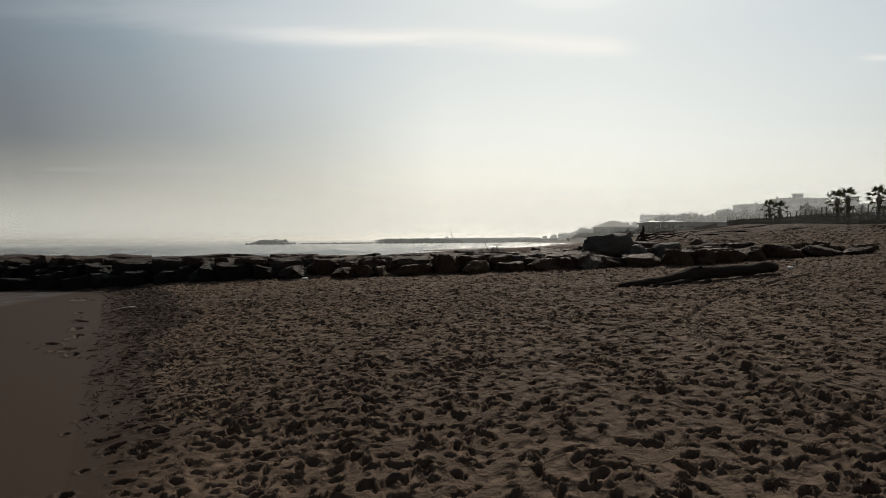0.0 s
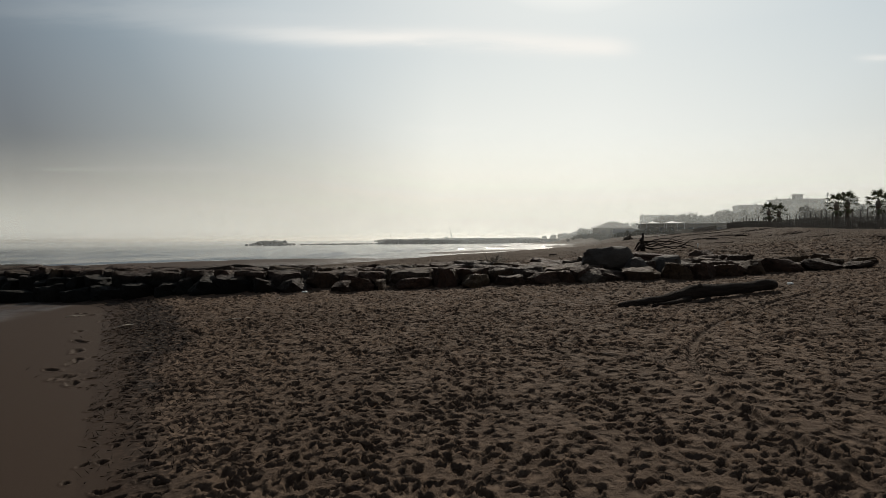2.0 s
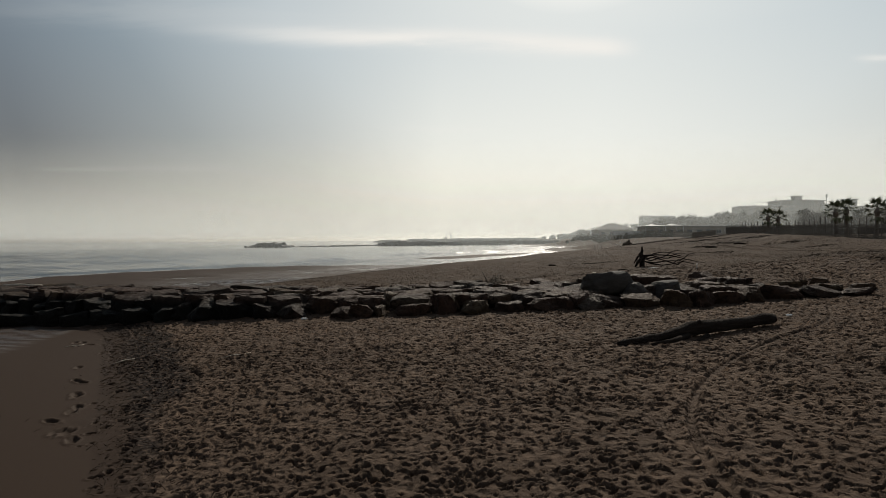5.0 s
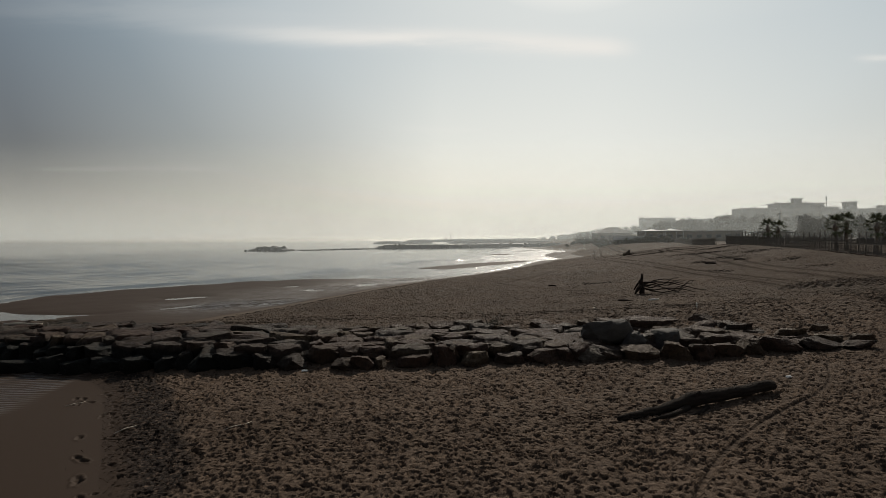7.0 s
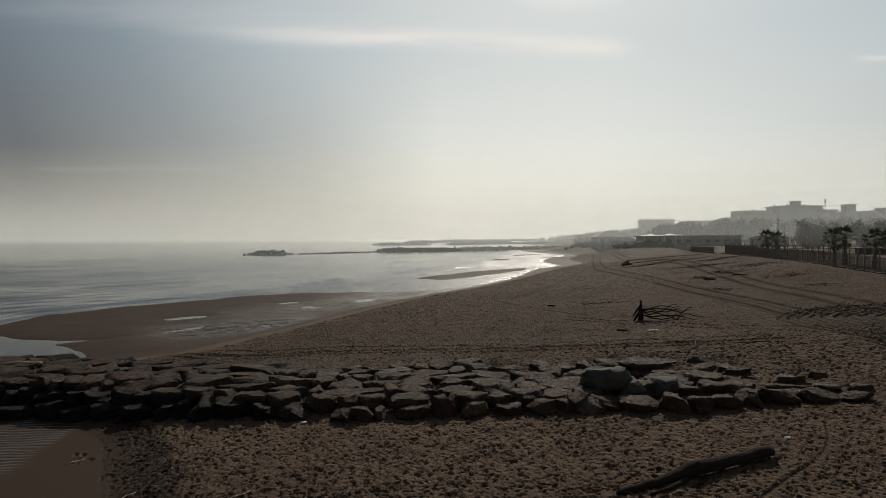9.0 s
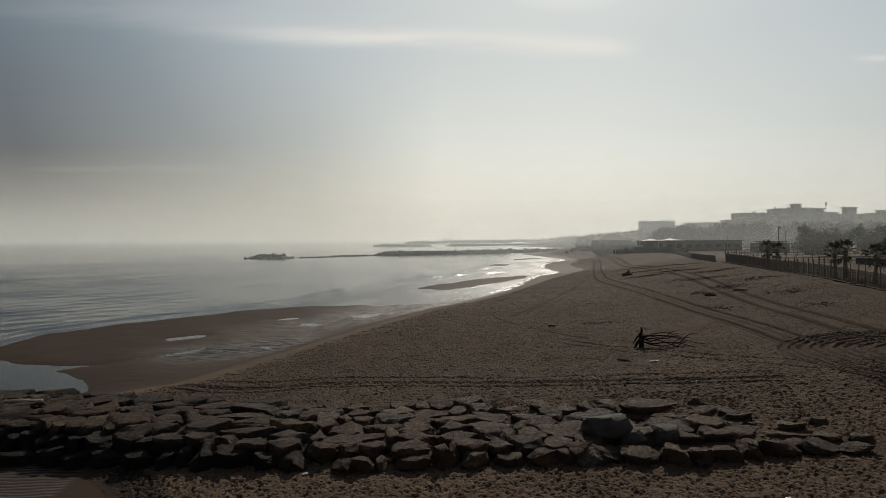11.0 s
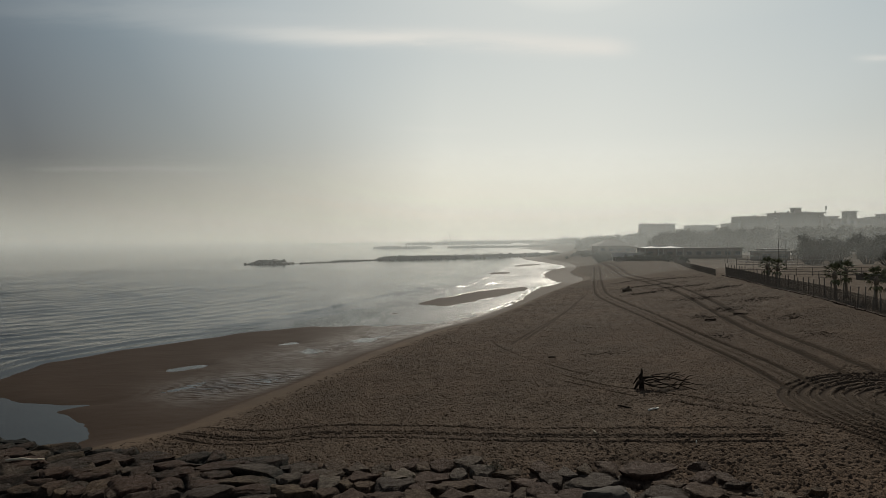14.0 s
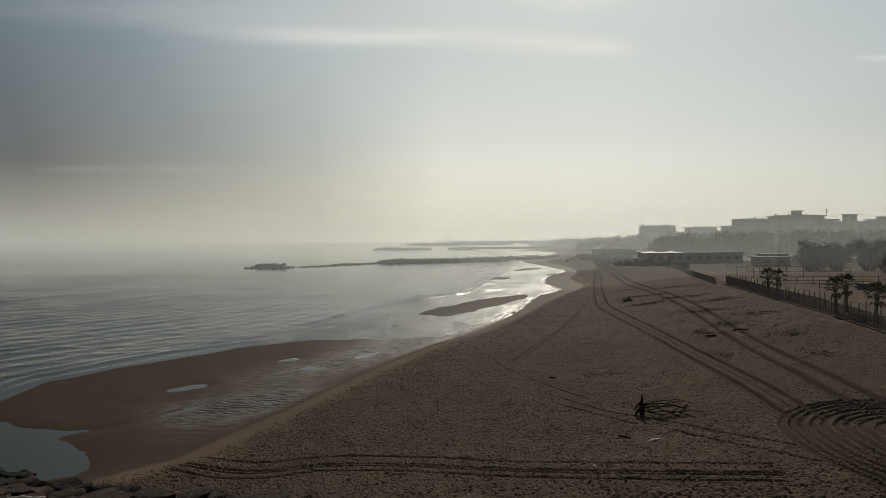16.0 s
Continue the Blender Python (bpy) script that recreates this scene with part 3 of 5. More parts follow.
def make_ground():
    s = Sheet()
    rng = random.Random(5)
    e = (s.x - shore_x(s.y)) * 0.94
    court = step(1.0, 4.0, s.x - fence_x(s.y)) * step(56, 62, s.y) * (1 - step(150, 165, s.y))
    trod = step(0.0, 2.0, e + 0.8 * hummocks(s.x, s.y, 2.0, 3)) * (1 - 0.85 * court)
    near = (1 - step(90, 200, s.y)) * step(-40, -20, s.x) * (1 - step(60, 90, s.x))
    s.z += trod * near * (0.05 * hummocks(s.x, s.y, 2.6, 1) + 0.014 * hummocks(s.x, s.y, 0.7, 2))
    def tread(y0, y1, cell, a, b, depth):
        """Feet have been nearly everywhere: a dent in most cells of a loose grid."""
        y = y0
        while y < y1:
            x = float(shore_x(y)) - 0.2
            while x < 0.78 * y + 3:
                px, py = x + rng.uniform(-0.45, 0.45) * cell, y + rng.uniform(-0.45, 0.45) * cell
                if rng.random() < 0.45 + 0.6 * float(crumble(px, py, 0.9, 61)) and px - shore_x(py) > rng.uniform(-0.2, 1.2):
                    big = rng.random() ** 2.5
                    s.press(px, py, a * (0.75 + 0.9 * big + 0.3 * rng.random()), b * (0.75 + 0.8 * big), depth * (0.45 + 0.8 * big + 0.5 * rng.random()), rng.gauss(0, 0.8), 0.22)
                x += cell
            y += cell

    tread(0.6, 2.4, 0.15, 0.05, 0.045, 0.035)
    tread(2.4, 9, 0.108, 0.042, 0.028, 0.05)
    tread(9, 14, 0.122, 0.05, 0.034, 0.055)
    tread(14, 26, 0.145, 0.058, 0.042, 0.06)
    tread(26, 46, 0.17, 0.07, 0.052, 0.06)
    tread(46, 62, 0.24, 0.1, 0.08, 0.07)
    for _ in range(9000):
        y = rng.uniform(62, 120)
        x = rng.uniform(float(shore_x(y)) + 1, 0.8 * y)
        s.press(x, y, rng.uniform(0.25, 0.45), rng.uniform(0.25, 0.4), rng.uniform(0.04, 0.09), 0.0, 0.2)
    # kicked-up, crumbling sand between the prints
    for scale, high, seed in ((0.45, 0.02, 63), (0.2, 0.014, 64), (0.085, 0.011, 65)):
        ridge = 1 - np.abs(2 * crumble(s.x + 0.3 * crumble(s.x, s.y, 0.5, seed + 9), s.y, scale, seed) - 1)
        s.z += high * (ridge - 0.6) * trod * (1 - step(14, 30, s.y) * (scale < 0.1)) * (1 - step(46, 62, s.y))
    # a few deep prints in the damp edge
    for k in range(16):
        y = rng.uniform(8.5, 17.5)
        s.press(-0.6 - 0.535 * y - abs(rng.gauss(0, 0.35)), y, 0.15, 0.07, 0.045, rng.uniform(1.5, 2.6), 0.3)
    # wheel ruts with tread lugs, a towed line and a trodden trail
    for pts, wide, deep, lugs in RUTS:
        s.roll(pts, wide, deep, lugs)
    # uneven tidal flats, with ripples left by the ebb along the channel
    wetland = (1 - step(-2.5, -0.5, e)) * step(24, 29, s.y) * (1 - step(150, 200, s.y))
    s.z += wetland * (0.04 * hummocks(s.x, s.y, 4.5, 41) + 0.01 * hummocks(s.x * 0.6, s.y, 1.1, 42) + 0.004 * hummocks(s.x * 0.4, s.y, 0.4, 43))
    comb = np.sin((s.y + 0.25 * s.x + 0.5 * hummocks(s.x, s.y, 2.5, 9)) * math.tau / 0.55)
    s.z += 0.022 * comb * np.clip(bar(s.x, s.y, -13.8, 43.0, 5, 3.0, 0.95) + bar(s.x, s.y, -8.5, 60, 12, 3.0, 0.6) + 0.7 * bar(s.x, s.y, 3, 80, 13, 3.5, 0.5), 0, 1) * wetland
    verts = np.column_stack([s.x.ravel(), s.y.ravel(), s.z.ravel()])
    nx, ny = len(US), len(YS)
    i = np.arange(nx * ny).reshape(ny, nx)
    quads = np.column_stack([i[:-1, :-1].ravel(), i[:-1, 1:].ravel(), i[1:, 1:].ravel(), i[1:, :-1].ravel()])
    me = bpy.data.meshes.new("ground")
    me.vertices.add(len(verts))
    me.vertices.foreach_set("co", verts.ravel())
    me.loops.add(quads.size)
    me.loops.foreach_set("vertex_index", quads.ravel())
    me.polygons.add(len(quads))
    me.polygons.foreach_set("loop_start", np.arange(0, quads.size, 4))
    me.update(calc_edges=True)
    me.polygons.foreach_set("use_smooth", np.ones(len(quads), bool))
    trod = trod * (1 - 0.9 * s.rut)
    base = lie(s.x, s.y)
    wet = 1 - step(0.09, 0.25, base)
    # strip of litter and painted scarp shade; fainter print shade over trodden sand
    wrack_and_shade = step(-0.2, 0.4, e) * (1 - step(0.0, 0.5, e - 0.4 - 1.1 * step(7, 13, s.y) + 0.4 * hummocks(s.x, s.y, 1.5, 21))) * step(2.5, 5, s.y) * (1 - step(20, 24, s.y)) * 0.9 + 0.22 * trod
    ripple = np.clip(bar(s.x, s.y, -13.8, 43.2, 5.5, 3.2, 0.95) + 0.5 * bar(s.x, s.y, -8.5, 60, 13, 3.6, 0.6) + 1.0 * bar(s.x, s.y, 1, 79, 16, 4.5, 0.5), 0, 1) * (1 - step(-3.0, -1.6, e))
    ripple = np.maximum(ripple, 0.8 * step(-11.4, -12.4, s.x + 0.6 * hummocks(s.x, s.y, 3, 31)) * (s.y < 21) * step(9, 12, s.y))
    for key, arr in (("wet", wet), ("wrack_and_shade", np.clip(wrack_and_shade, 0, 1)), ("trodden", trod), ("rut", s.rut), ("ripple", ripple)):
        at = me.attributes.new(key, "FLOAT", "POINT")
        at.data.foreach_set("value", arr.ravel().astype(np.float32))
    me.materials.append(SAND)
    tagged(new("ground", me), "trampled brown beach sand sloping to wet tidal flats", "sand", kind="structure")
    return s


SHEET = make_ground()


def ground_z(x, y):
    return float(lie(x, y))


SURF = [(-75, 26), (-37, 38), (-33, 45), (-33, 51), (-30, 56), (-25, 63), (-17, 71), (-10, 84), (-6, 95), (1, 118), (8, 140), (15, 170), (23, 210), (33, 270), (40, 310)]
BREAKERS = [[(-18.5, 85), (-14.6, 99), (-12.5, 105), (-10.4, 111), (-7.4, 122), (-1.2, 132)], [(-8, 113), (-5.6, 119), (2, 128), (6.5, 134)], [(-1.5, 163), (3, 172), (7.5, 203)], [(10, 138), (14, 142)], [(14, 200), (17, 207)]]


def make_sea_sheet():
    xs = np.array(sorted(spaced(-110, -3600, 0.7, 1.07) + list(np.arange(-110, -62, 0.9)) + list(np.arange(-62, 30, 0.4)) + list(np.arange(30, 70, 0.9)) + spaced(70, 3600, 0.7, 1.08)))
    ys = np.array(sorted(spaced(24, -200, 0.5, 1.2) + list(np.arange(24, 150, 0.45)) + spaced(150, 2400, 0.4, 1.035)))
    x, y = np.meshgrid(xs, ys)
    # distance out from the beach, by which the low swell comes in
    out = near_line(x, y, SURF)
    sea = x < np.interp(y, [p[1] for p in SURF], [p[0] for p in SURF])
    fade = (1 - step(90, 330, out)) * sea
    wob = 1.6 * hummocks(x, y, 38.0, 12)
    crest = lambda length: (0.5 + 0.5 * np.sin((out + wob) * math.tau / length)) ** 2
    z = (0.085 * crest(3.9) * (0.6 + 0.4 * step(-0.3, 0.3, hummocks(x, y, 30.0, 15))) + 0.04 * crest(2.5) * step(-0.2, 0.3, hummocks(x, y, 24.0, 16))) * fade * step(0, 1.5, out) * (1 + 0.8 * step(60, 130, y))
    for d, amp in ((1.2, 0.05), (3.2, 0.16), (5.5, 0.2), (9.5, 0.14), (17.0, 0.1)):
        gate = 0.35 + 0.65 * step(-0.2, 0.3, hummocks(x, y, 55.0, int(d * 10)))
        z += amp * gate * np.exp(-(((out - d - wob) / (0.42 + 0.02 * d)) ** 2)) * sea * (1 - step(80, 100, y))
    for line in BREAKERS:
        z += 0.24 * np.exp(-((near_line(x, y, line) / 0.6) ** 2)) * (0.5 + 0.5 * step(-0.2, 0.2, hummocks(x, y, 9.0, 18)))
    nx, ny = len(xs), len(ys)
    i = np.arange(nx * ny).reshape(ny, nx)
    quads = np.column_stack([i[:-1, :-1].ravel(), i[:-1, 1:].ravel(), i[1:, 1:].ravel(), i[1:, :-1].ravel()])
    me = bpy.data.meshes.new("water")
    me.from_pydata(np.column_stack([x.ravel(), y.ravel(), z.ravel()]).tolist(), [], quads.tolist())
    me.polygons.foreach_set("use_smooth", np.ones(len(quads), bool))
    me.materials.append(SEA)
    calm = step(0.0, 9.0, np.interp(y, [p[1] for p in SURF], [p[0] for p in SURF]) - x)
    for key, arr in (("open_sea", 0.05 + 0.95 * calm), ("lagoon", (1 - calm) * step(60, 75, y))):
        at = me.attributes.new(key, "FLOAT", "POINT")
        at.data.foreach_set("value", arr.ravel().astype(np.float32))
    tagged(new("water", me), "calm grey sea with low swell lines", "sea", kind="structure")


make_sea_sheet()


def make_foam():
    """Low rolls of white water along the breakers and lace at the water's edge."""
    rng = random.Random(31)
    verts, faces = [], []

    def roll(cx, cy, long, wide, high, turn):
        n = len(verts)
        for k in range(7):
            t = k / 6 - 0.5
            f = math.cos(t * 2.6) * rng.uniform(0.7, 1.2)
            px, py = cx + math.sin(turn) * t * long, cy + math.cos(turn) * t * long + rng.uniform(-0.12, 0.12)
            for u, h in ((-1, -0.1), (-0.5, 0.75), (0.4, 1.0), (1, -0.1)):
                verts.append((px + math.cos(turn) * u * wide * f, py - math.sin(turn) * u * wide * f, 0.06 + h * high * f))
        for k in range(6):
            for j in range(3):
                a = n + k * 4 + j
                faces.append((a, a + 1, a + 5, a + 4))

    for line in BREAKERS:
        for (ax, ay), (bx, by) in zip(line, line[1:]):
            turn = math.atan2(bx - ax, by - ay)
            for _ in range(int(math.hypot(bx - ax, by - ay) * 0.9)):
                t = rng.random()
                if math.sin(ax * 1.7 + (ay + t * (by - ay)) * 0.55) > 0.25:
                    roll(ax + (bx - ax) * t + rng.gauss(0, 0.25), ay + (by - ay) * t, rng.uniform(0.5, 2.2), rng.uniform(0.07, 0.16), rng.uniform(0.04, 0.11), turn)
    for y0, y1, n in ((88, 140, 90), (150, 235, 110)):
        for _ in range(n):
            y = rng.uniform(y0, y1)
            turn = math.atan2(float(water_x(y + 2) - water_x(y - 2)), 4)
            roll(float(water_x(y)) - abs(rng.gauss(0.4, 0.5)), y, rng.uniform(0.6, 2.2), rng.uniform(0.05, 0.16), 0.03, turn)
    me = bpy.data.meshes.new("sea_foam")
    me.from_pydata(verts, [], faces)
    me.polygons.foreach_set("use_smooth", [True] * len(faces))
    me.materials.append(FOAM)
    tagged(new("sea_foam", me), "white foam on small breaking waves", "foam", kind="stuff")


make_foam()


# ---- the rock groyne ----
def groyne_front(x):
    return 18.5 + max(0.0, -x - 3.0) * 0.19 - 0.4 * min(max((x - 4.2) / 2.5, 0.0), 1.0)


STONES = [stone_mesh("stone", 40 + k) for k in range(14)]
# front stones: along, width, foot over the sand, height
FRONT_LOW = [(-3.1, 0.62, 0.42), (-2.45, 0.78, 0.45), (-1.9, 0.3, 0.4), (-0.95, 1.05, 0.42), (0.05, 0.7, 0.85), (1.0, 0.86, 0.5), (2.05, 0.9, 0.4), (3.05, 1.05, 0.46), (3.85, 0.66, 0.5), (4.55, 0.8, 0.5)]
FRONT_HIGH = [(-3.9, 1.0, 0.62), (-3.0, 0.72, 0.58), (-2.3, 0.74, 0.6), (-1.0, 1.2, 0.7), (0.85, 1.15, 0.5), (0.42, 0.4, 0.42), (1.8, 0.9, 0.5), (2.7, 0.98, 0.5), (3.75, 1.05, 0.6), (4.7, 1.0, 0.55)]


def make_groyne():
    rng = random.Random(11)
    g = thing("rock_groyne", 0, 18.5, 0, "groyne of grey-brown quarried boulders half sunk in sand", "groyne", kind="")

    def lay(x, y, z, sx, sy, sz, tilt=10):
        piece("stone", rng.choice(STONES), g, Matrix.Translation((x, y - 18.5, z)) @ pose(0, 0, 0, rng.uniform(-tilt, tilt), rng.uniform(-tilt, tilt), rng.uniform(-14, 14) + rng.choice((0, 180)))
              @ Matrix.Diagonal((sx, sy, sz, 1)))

    for x, w, h in FRONT_LOW:
        y = groyne_front(x) + 0.1
        lay(x, y + 0.25, ground_z(x, y) + h * 0.22, w * 1.08, 0.95, h * 1.0, 6)
    for x, w, h in FRONT_HIGH:
        y = groyne_front(x) + 1.05
        lay(x, y, 1.17 + 0.02 * x - h * 0.42, w * 1.1, 1.1, h * 0.95, 6)
    # the face carried on to both sides
    for row, (dy, foot) in enumerate(((0.3, 0.12), (0.95, 0.45), (1.55, 0.75))):
        x = -30.0 + row * 0.3
        while x < 12.5:
            w, h = rng.uniform(0.55, 1.3), rng.uniform(0.45, 0.75)
            low = min(max((x - 9.5) / 2.5, 0), 1)
            h *= (1 - 0.4 * low) * (0.8 if x > 4.5 else 1)
            x += w * 0.5
            skip = row < 2 and -4.3 < x < 4.2
            top = max(1.12 + 0.035 * max(0, x), ground_z(x, groyne_front(x)) + 0.3)
            z = ground_z(x, groyne_front(x)) + foot
            if not skip and z < top - 0.1 and not (x > 10 and row):
                lay(x, groyne_front(x) + dy + rng.uniform(-0.1, 0.15), min(z - 0.12 * low, top - h * 0.5), w * 1.1, rng.uniform(0.8, 1.2), h * 1.1, 10 + 14 * low)
            x += w * 0.5
    # flat slabs along the crest
    for row in range(5):
        x = -30.0 + rng.uniform(0, 0.6)
        while x < 13.2 - 0.5 * row:
            w = rng.choice((rng.uniform(0.5, 0.9), rng.uniform(0.9, 1.4), rng.uniform(1.4, 2.1)))
            x += w * 0.5
            y = groyne_front(x) + 1.95 + row * 0.95 + rng.uniform(-0.12, 0.12)
            top = 1.16 + 0.026 * max(0, x) - 0.07 * max(0, row - 2) + rng.uniform(-0.06, 0.07)
            top = max(top, ground_z(x, y) + rng.uniform(0.04, 0.2))
            h = rng.uniform(0.5, 0.8)
            low = min(max((x - 9.5) / 2.5, 0), 1)
            if (low < 1 or rng.random() < 0.6) and not (row == 4 and x > 1.5) and not (row == 3 and x > 8.5):
                lay(x, y, top - h * 0.5 - rng.uniform(0.05, 0.16) * low, w * 1.26, rng.uniform(1.15, 1.5), h * (1 - 0.35 * low), 4 + 6 * low)
            x += w * 0.5
    # the packed rubble that shows dark between the slabs
    bm = bmesh.new()
    last = None
    for k in range(45):
        x = -31.0 + k
        top = 0.86 + 0.026 * max(0, x) + rng.uniform(-0.08, 0.08)
        ring = [bm.verts.new((x, groyne_front(x) + u - 18.5, z)) for u, z in ((0.5, -0.6), (0.9, top - 0.35), (1.6, top), (5.6, top - 0.1), (6.4, -0.6))]
        if last:
            for i in range(4):
                bm.faces.new((last[i], last[i + 1], ring[i + 1], ring[i]))
        last = ring
    bmesh.ops.recalc_face_normals(bm, faces=bm.faces[:])
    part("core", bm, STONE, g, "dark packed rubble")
    # stones strewn on the landward end
    for x, y, w in ((13.1, 19.1, 0.8), (12.2, 19.3, 1.1), (11.2, 18.9, 1.3), (11.6, 20.4, 1.2), (10.3, 21.5, 1.3), (12.8, 20.6, 0.7), (9.6, 22.8, 0.9)):
        lay(x, y, ground_z(x, y) - 0.06, w, w * 0.7, 0.42, 5)
    # tumbled stones in the pool behind
    for _ in range(46):
        x, y = rng.uniform(-27, -19.5), rng.uniform(28.2, 31.8)
        if y < 32.5 - (x + 27) * 0.35:
            w = rng.uniform(0.3, 1.2)
            lay(x, y, max(ground_z(x, y), -0.1) + w * 0.12, w, w * 0.8, w * 0.6, 20)
    return g


make_groyne()


BOULDER = simple("pale_boulder", (0.032, 0.029, 0.026), (0.06, 0.054, 0.049), 2.2, 0.85, 1.0, 0.06, 0.12)


def make_boulder(x, y, z, sx, sy, sz, turn, seed, label):
    me = stone_mesh("boulder", seed, 10, 0.12, 4.0, BOULDER)
    ob = new("boulder", me)
    ob.matrix_basis = pose(x, y, z, 0, -6, turn) @ Matrix.Diagonal((sx, sy, sz, 1))
    return tagged(ob, label, "boulder", "boulders on the groyne")


make_boulder(5.4, 20.1, 1.47, 1.45, 1.2, 0.85, 8, 71, "large pale grey boulder perched on the groyne")
make_boulder(6.2, 19.6, 1.25, 0.85, 0.8, 0.6, 20, 72, "small grey boulder leaning against a larger one")
make_boulder(7.3, 19.8, 1.3, 1.1, 0.9, 0.6, -12, 73, "dark boulder on the groyne's crest")


# ---- driftwood and litter on the near beach ----
def limb(parent, name, pts, r0, r1, mat=None, sides=7, label="", seed=0):
    rng = random.Random(seed)
    n = len(pts)
    radii = [(r0 + (r1 - r0) * k / (n - 1)) * rng.uniform(0.88, 1.12) for k in range(n)]
    return part(name, tube(bmesh.new(), pts, radii, sides), mat or DRIFTWOOD, parent, label, True)


def make_log():
    g = thing("driftwood_log", 3.8, 12.85, ground_z(3.8, 12.85), "long dark waterlogged tree trunk lying on sand", "log", turn=21.7)
    rise = ground_z(8.07, 14.53) - ground_z(3.64, 12.77)
    pts = [(-0.1, 0, 0.04), (0.3, 0.02, 0.07), (0.9, 0.0, 0.1), (1.6, 0.02, 0.14 + rise * 0.3), (1.95, 0.03, 0.17 + rise * 0.4), (2.3, 0.02, 0.16 + rise * 0.5), (3.0, 0.0, 0.15 + rise * 0.66), (3.8, 0.01, 0.15 + rise * 0.85), (4.2, 0, 0.16 + rise), (4.36, 0, 0.16 + rise)]
    radii = [0.05, 0.085, 0.105, 0.125, 0.165, 0.15, 0.138, 0.135, 0.14, 0.13]
    bm = tube(bmesh.new(), pts, radii, 14)
    bmesh.ops.subdivide_edges(bm, edges=[e for e in bm.edges if e.calc_length() > 0.2], cuts=2)
    for v in bm.verts:
        v.co += Vector((0, noise.noise(v.co * 3.0), noise.noise(v.co * 3.0 + Vector((7, 3, 1))))) * 0.035
    part("trunk", bm, DRIFTWOOD, g, "dark sodden trunk", True)
    limb(g, "branch_stub", [(1.9, 0.0, 0.25), (2.03, -0.05, 0.38), (2.07, -0.06, 0.44)], 0.07, 0.03)
    limb(g, "branch", [(1.7, -0.1, 0.12), (1.1, -0.28, 0.08), (0.5, -0.34, 0.05)], 0.07, 0.03)
    limb(g, "branch", [(2.2, -0.15, 0.1), (1.85, -0.34, 0.06), (1.5, -0.42, 0.04)], 0.06, 0.025)


def make_root():
    g = thing("driftwood_root", 11.75, 35.8, ground_z(11.75, 35.8), "dead tree with upturned roots and bare branches on sand", "driftwood", turn=-8)
    limb(g, "stump", [(0, 0, -0.1), (0.02, 0, 0.4), (-0.05, 0, 0.75), (0.02, 0.02, 0.95), (0.0, 0, 1.2)], 0.17, 0.05, seed=1)
    limb(g, "root", [(-0.02, 0, 0.7), (-0.14, -0.05, 0.82), (-0.2, -0.05, 0.72)], 0.06, 0.03, seed=5)
    limb(g, "branch", [(0.1, 0.1, 0.5), (0.7, 0.2, 0.78), (1.3, 0.25, 0.88), (1.8, 0.3, 0.8), (2.3, 0.4, 0.6)], 0.035, 0.012, seed=6)
    limb(g, "root", [(0, 0, 0.5), (-0.25, -0.1, 0.3), (-0.4, -0.1, 0.0)], 0.13, 0.06, seed=2)
    limb(g, "root", [(0.05, 0, 0.7), (-0.2, 0.2, 0.6), (-0.4, 0.3, 0.2)], 0.1, 0.03, seed=3)
    for k, (ln, up, side, sag) in enumerate(((3.9, 0.6, 0.3, 0.1), (3.2, 0.3, -0.5, 0.05), (2.6, 0.75, 0.5, 0.3), (2.9, 0.15, 0.1, 0.05), (2.3, 0.5, -0.2, 0.3), (3.4, 0.1, -0.7, 0.05))):
        pts = [(0, 0, 0.3 + up * 0.5)]
        for j in range(1, 6):
            t = j / 5
            pts.append((ln * t, side * t + 0.12 * math.sin(7 * t + k), max(0.06, 0.3 + up * 0.5 + (sag - 0.3) * t + 0.18 * math.sin(5 * t + k))))
        limb(g, "branch", pts, 0.045, 0.012, seed=10 + k)
        p = Vector(pts[3])
        limb(g, "twig", [p, p + Vector((0.4, 0.25, 0.25)), p + Vector((0.8, 0.35, 0.3))], 0.035, 0.012, seed=30 + k)


make_log()
make_root()


def stick(x, y, length, r, turn, mat, label, tilt=0.0, up=0.0):
    bm = tube(bmesh.new(), [(-length / 2, 0, r), (-length * 0.1, length * 0.03, r + length * 0.02), (length * 0.2, -length * 0.02, r), (length / 2, length * 0.02, r)], [r, r * 1.1, r * 0.9, r * 0.6], 6)
    ob = new("stick", mesh_of("stick", bm, mat, True))
    ob.matrix_basis = pose(x, y, ground_z(x, y) + up, 0, tilt, turn)
    return tagged(ob, label, "stick", "sticks on the beach")


stick(10.8, 31.0, 0.85, 0.04, 35, CANVAS, "bleached white stick lying on sand")
stick(9.6, 31.9, 0.8, 0.05, -40, DRIFTWOOD, "short dark stick lying on sand")
stick(10.3, 24.6, 0.24, 0.02, 80, CANVAS, "short pale stick upright in sand", 70, 0.08)
stick(8.6, 47.5, 0.6, 0.06, 10, DRIFTWOOD, "dark lump of driftwood on sand")
stick(-10.0, 16.6, 0.6, 0.009, 60, PALE_WOOD, "thin pale stick at the wet edge")
stick(-7.3, 14.2, 0.9, 0.008, 70, PALE_WOOD, "thin crooked reed on trampled sand")
stick(-4.6, 13.6, 0.8, 0.007, 55, PALE_WOOD, "thin crooked reed on trampled sand")
stick(6.9, 27.5, 0.5, 0.02, 95, PALE_WOOD, "thin bleached twig on sand")
stick(30.5, 62.0, 1.6, 0.08, 4, DRIFTWOOD, "dark branch lying on the upper beach")
stick(26.5, 60.0, 1.2, 0.09, 12, DRIFTWOOD, "dark branch lying on the upper beach")
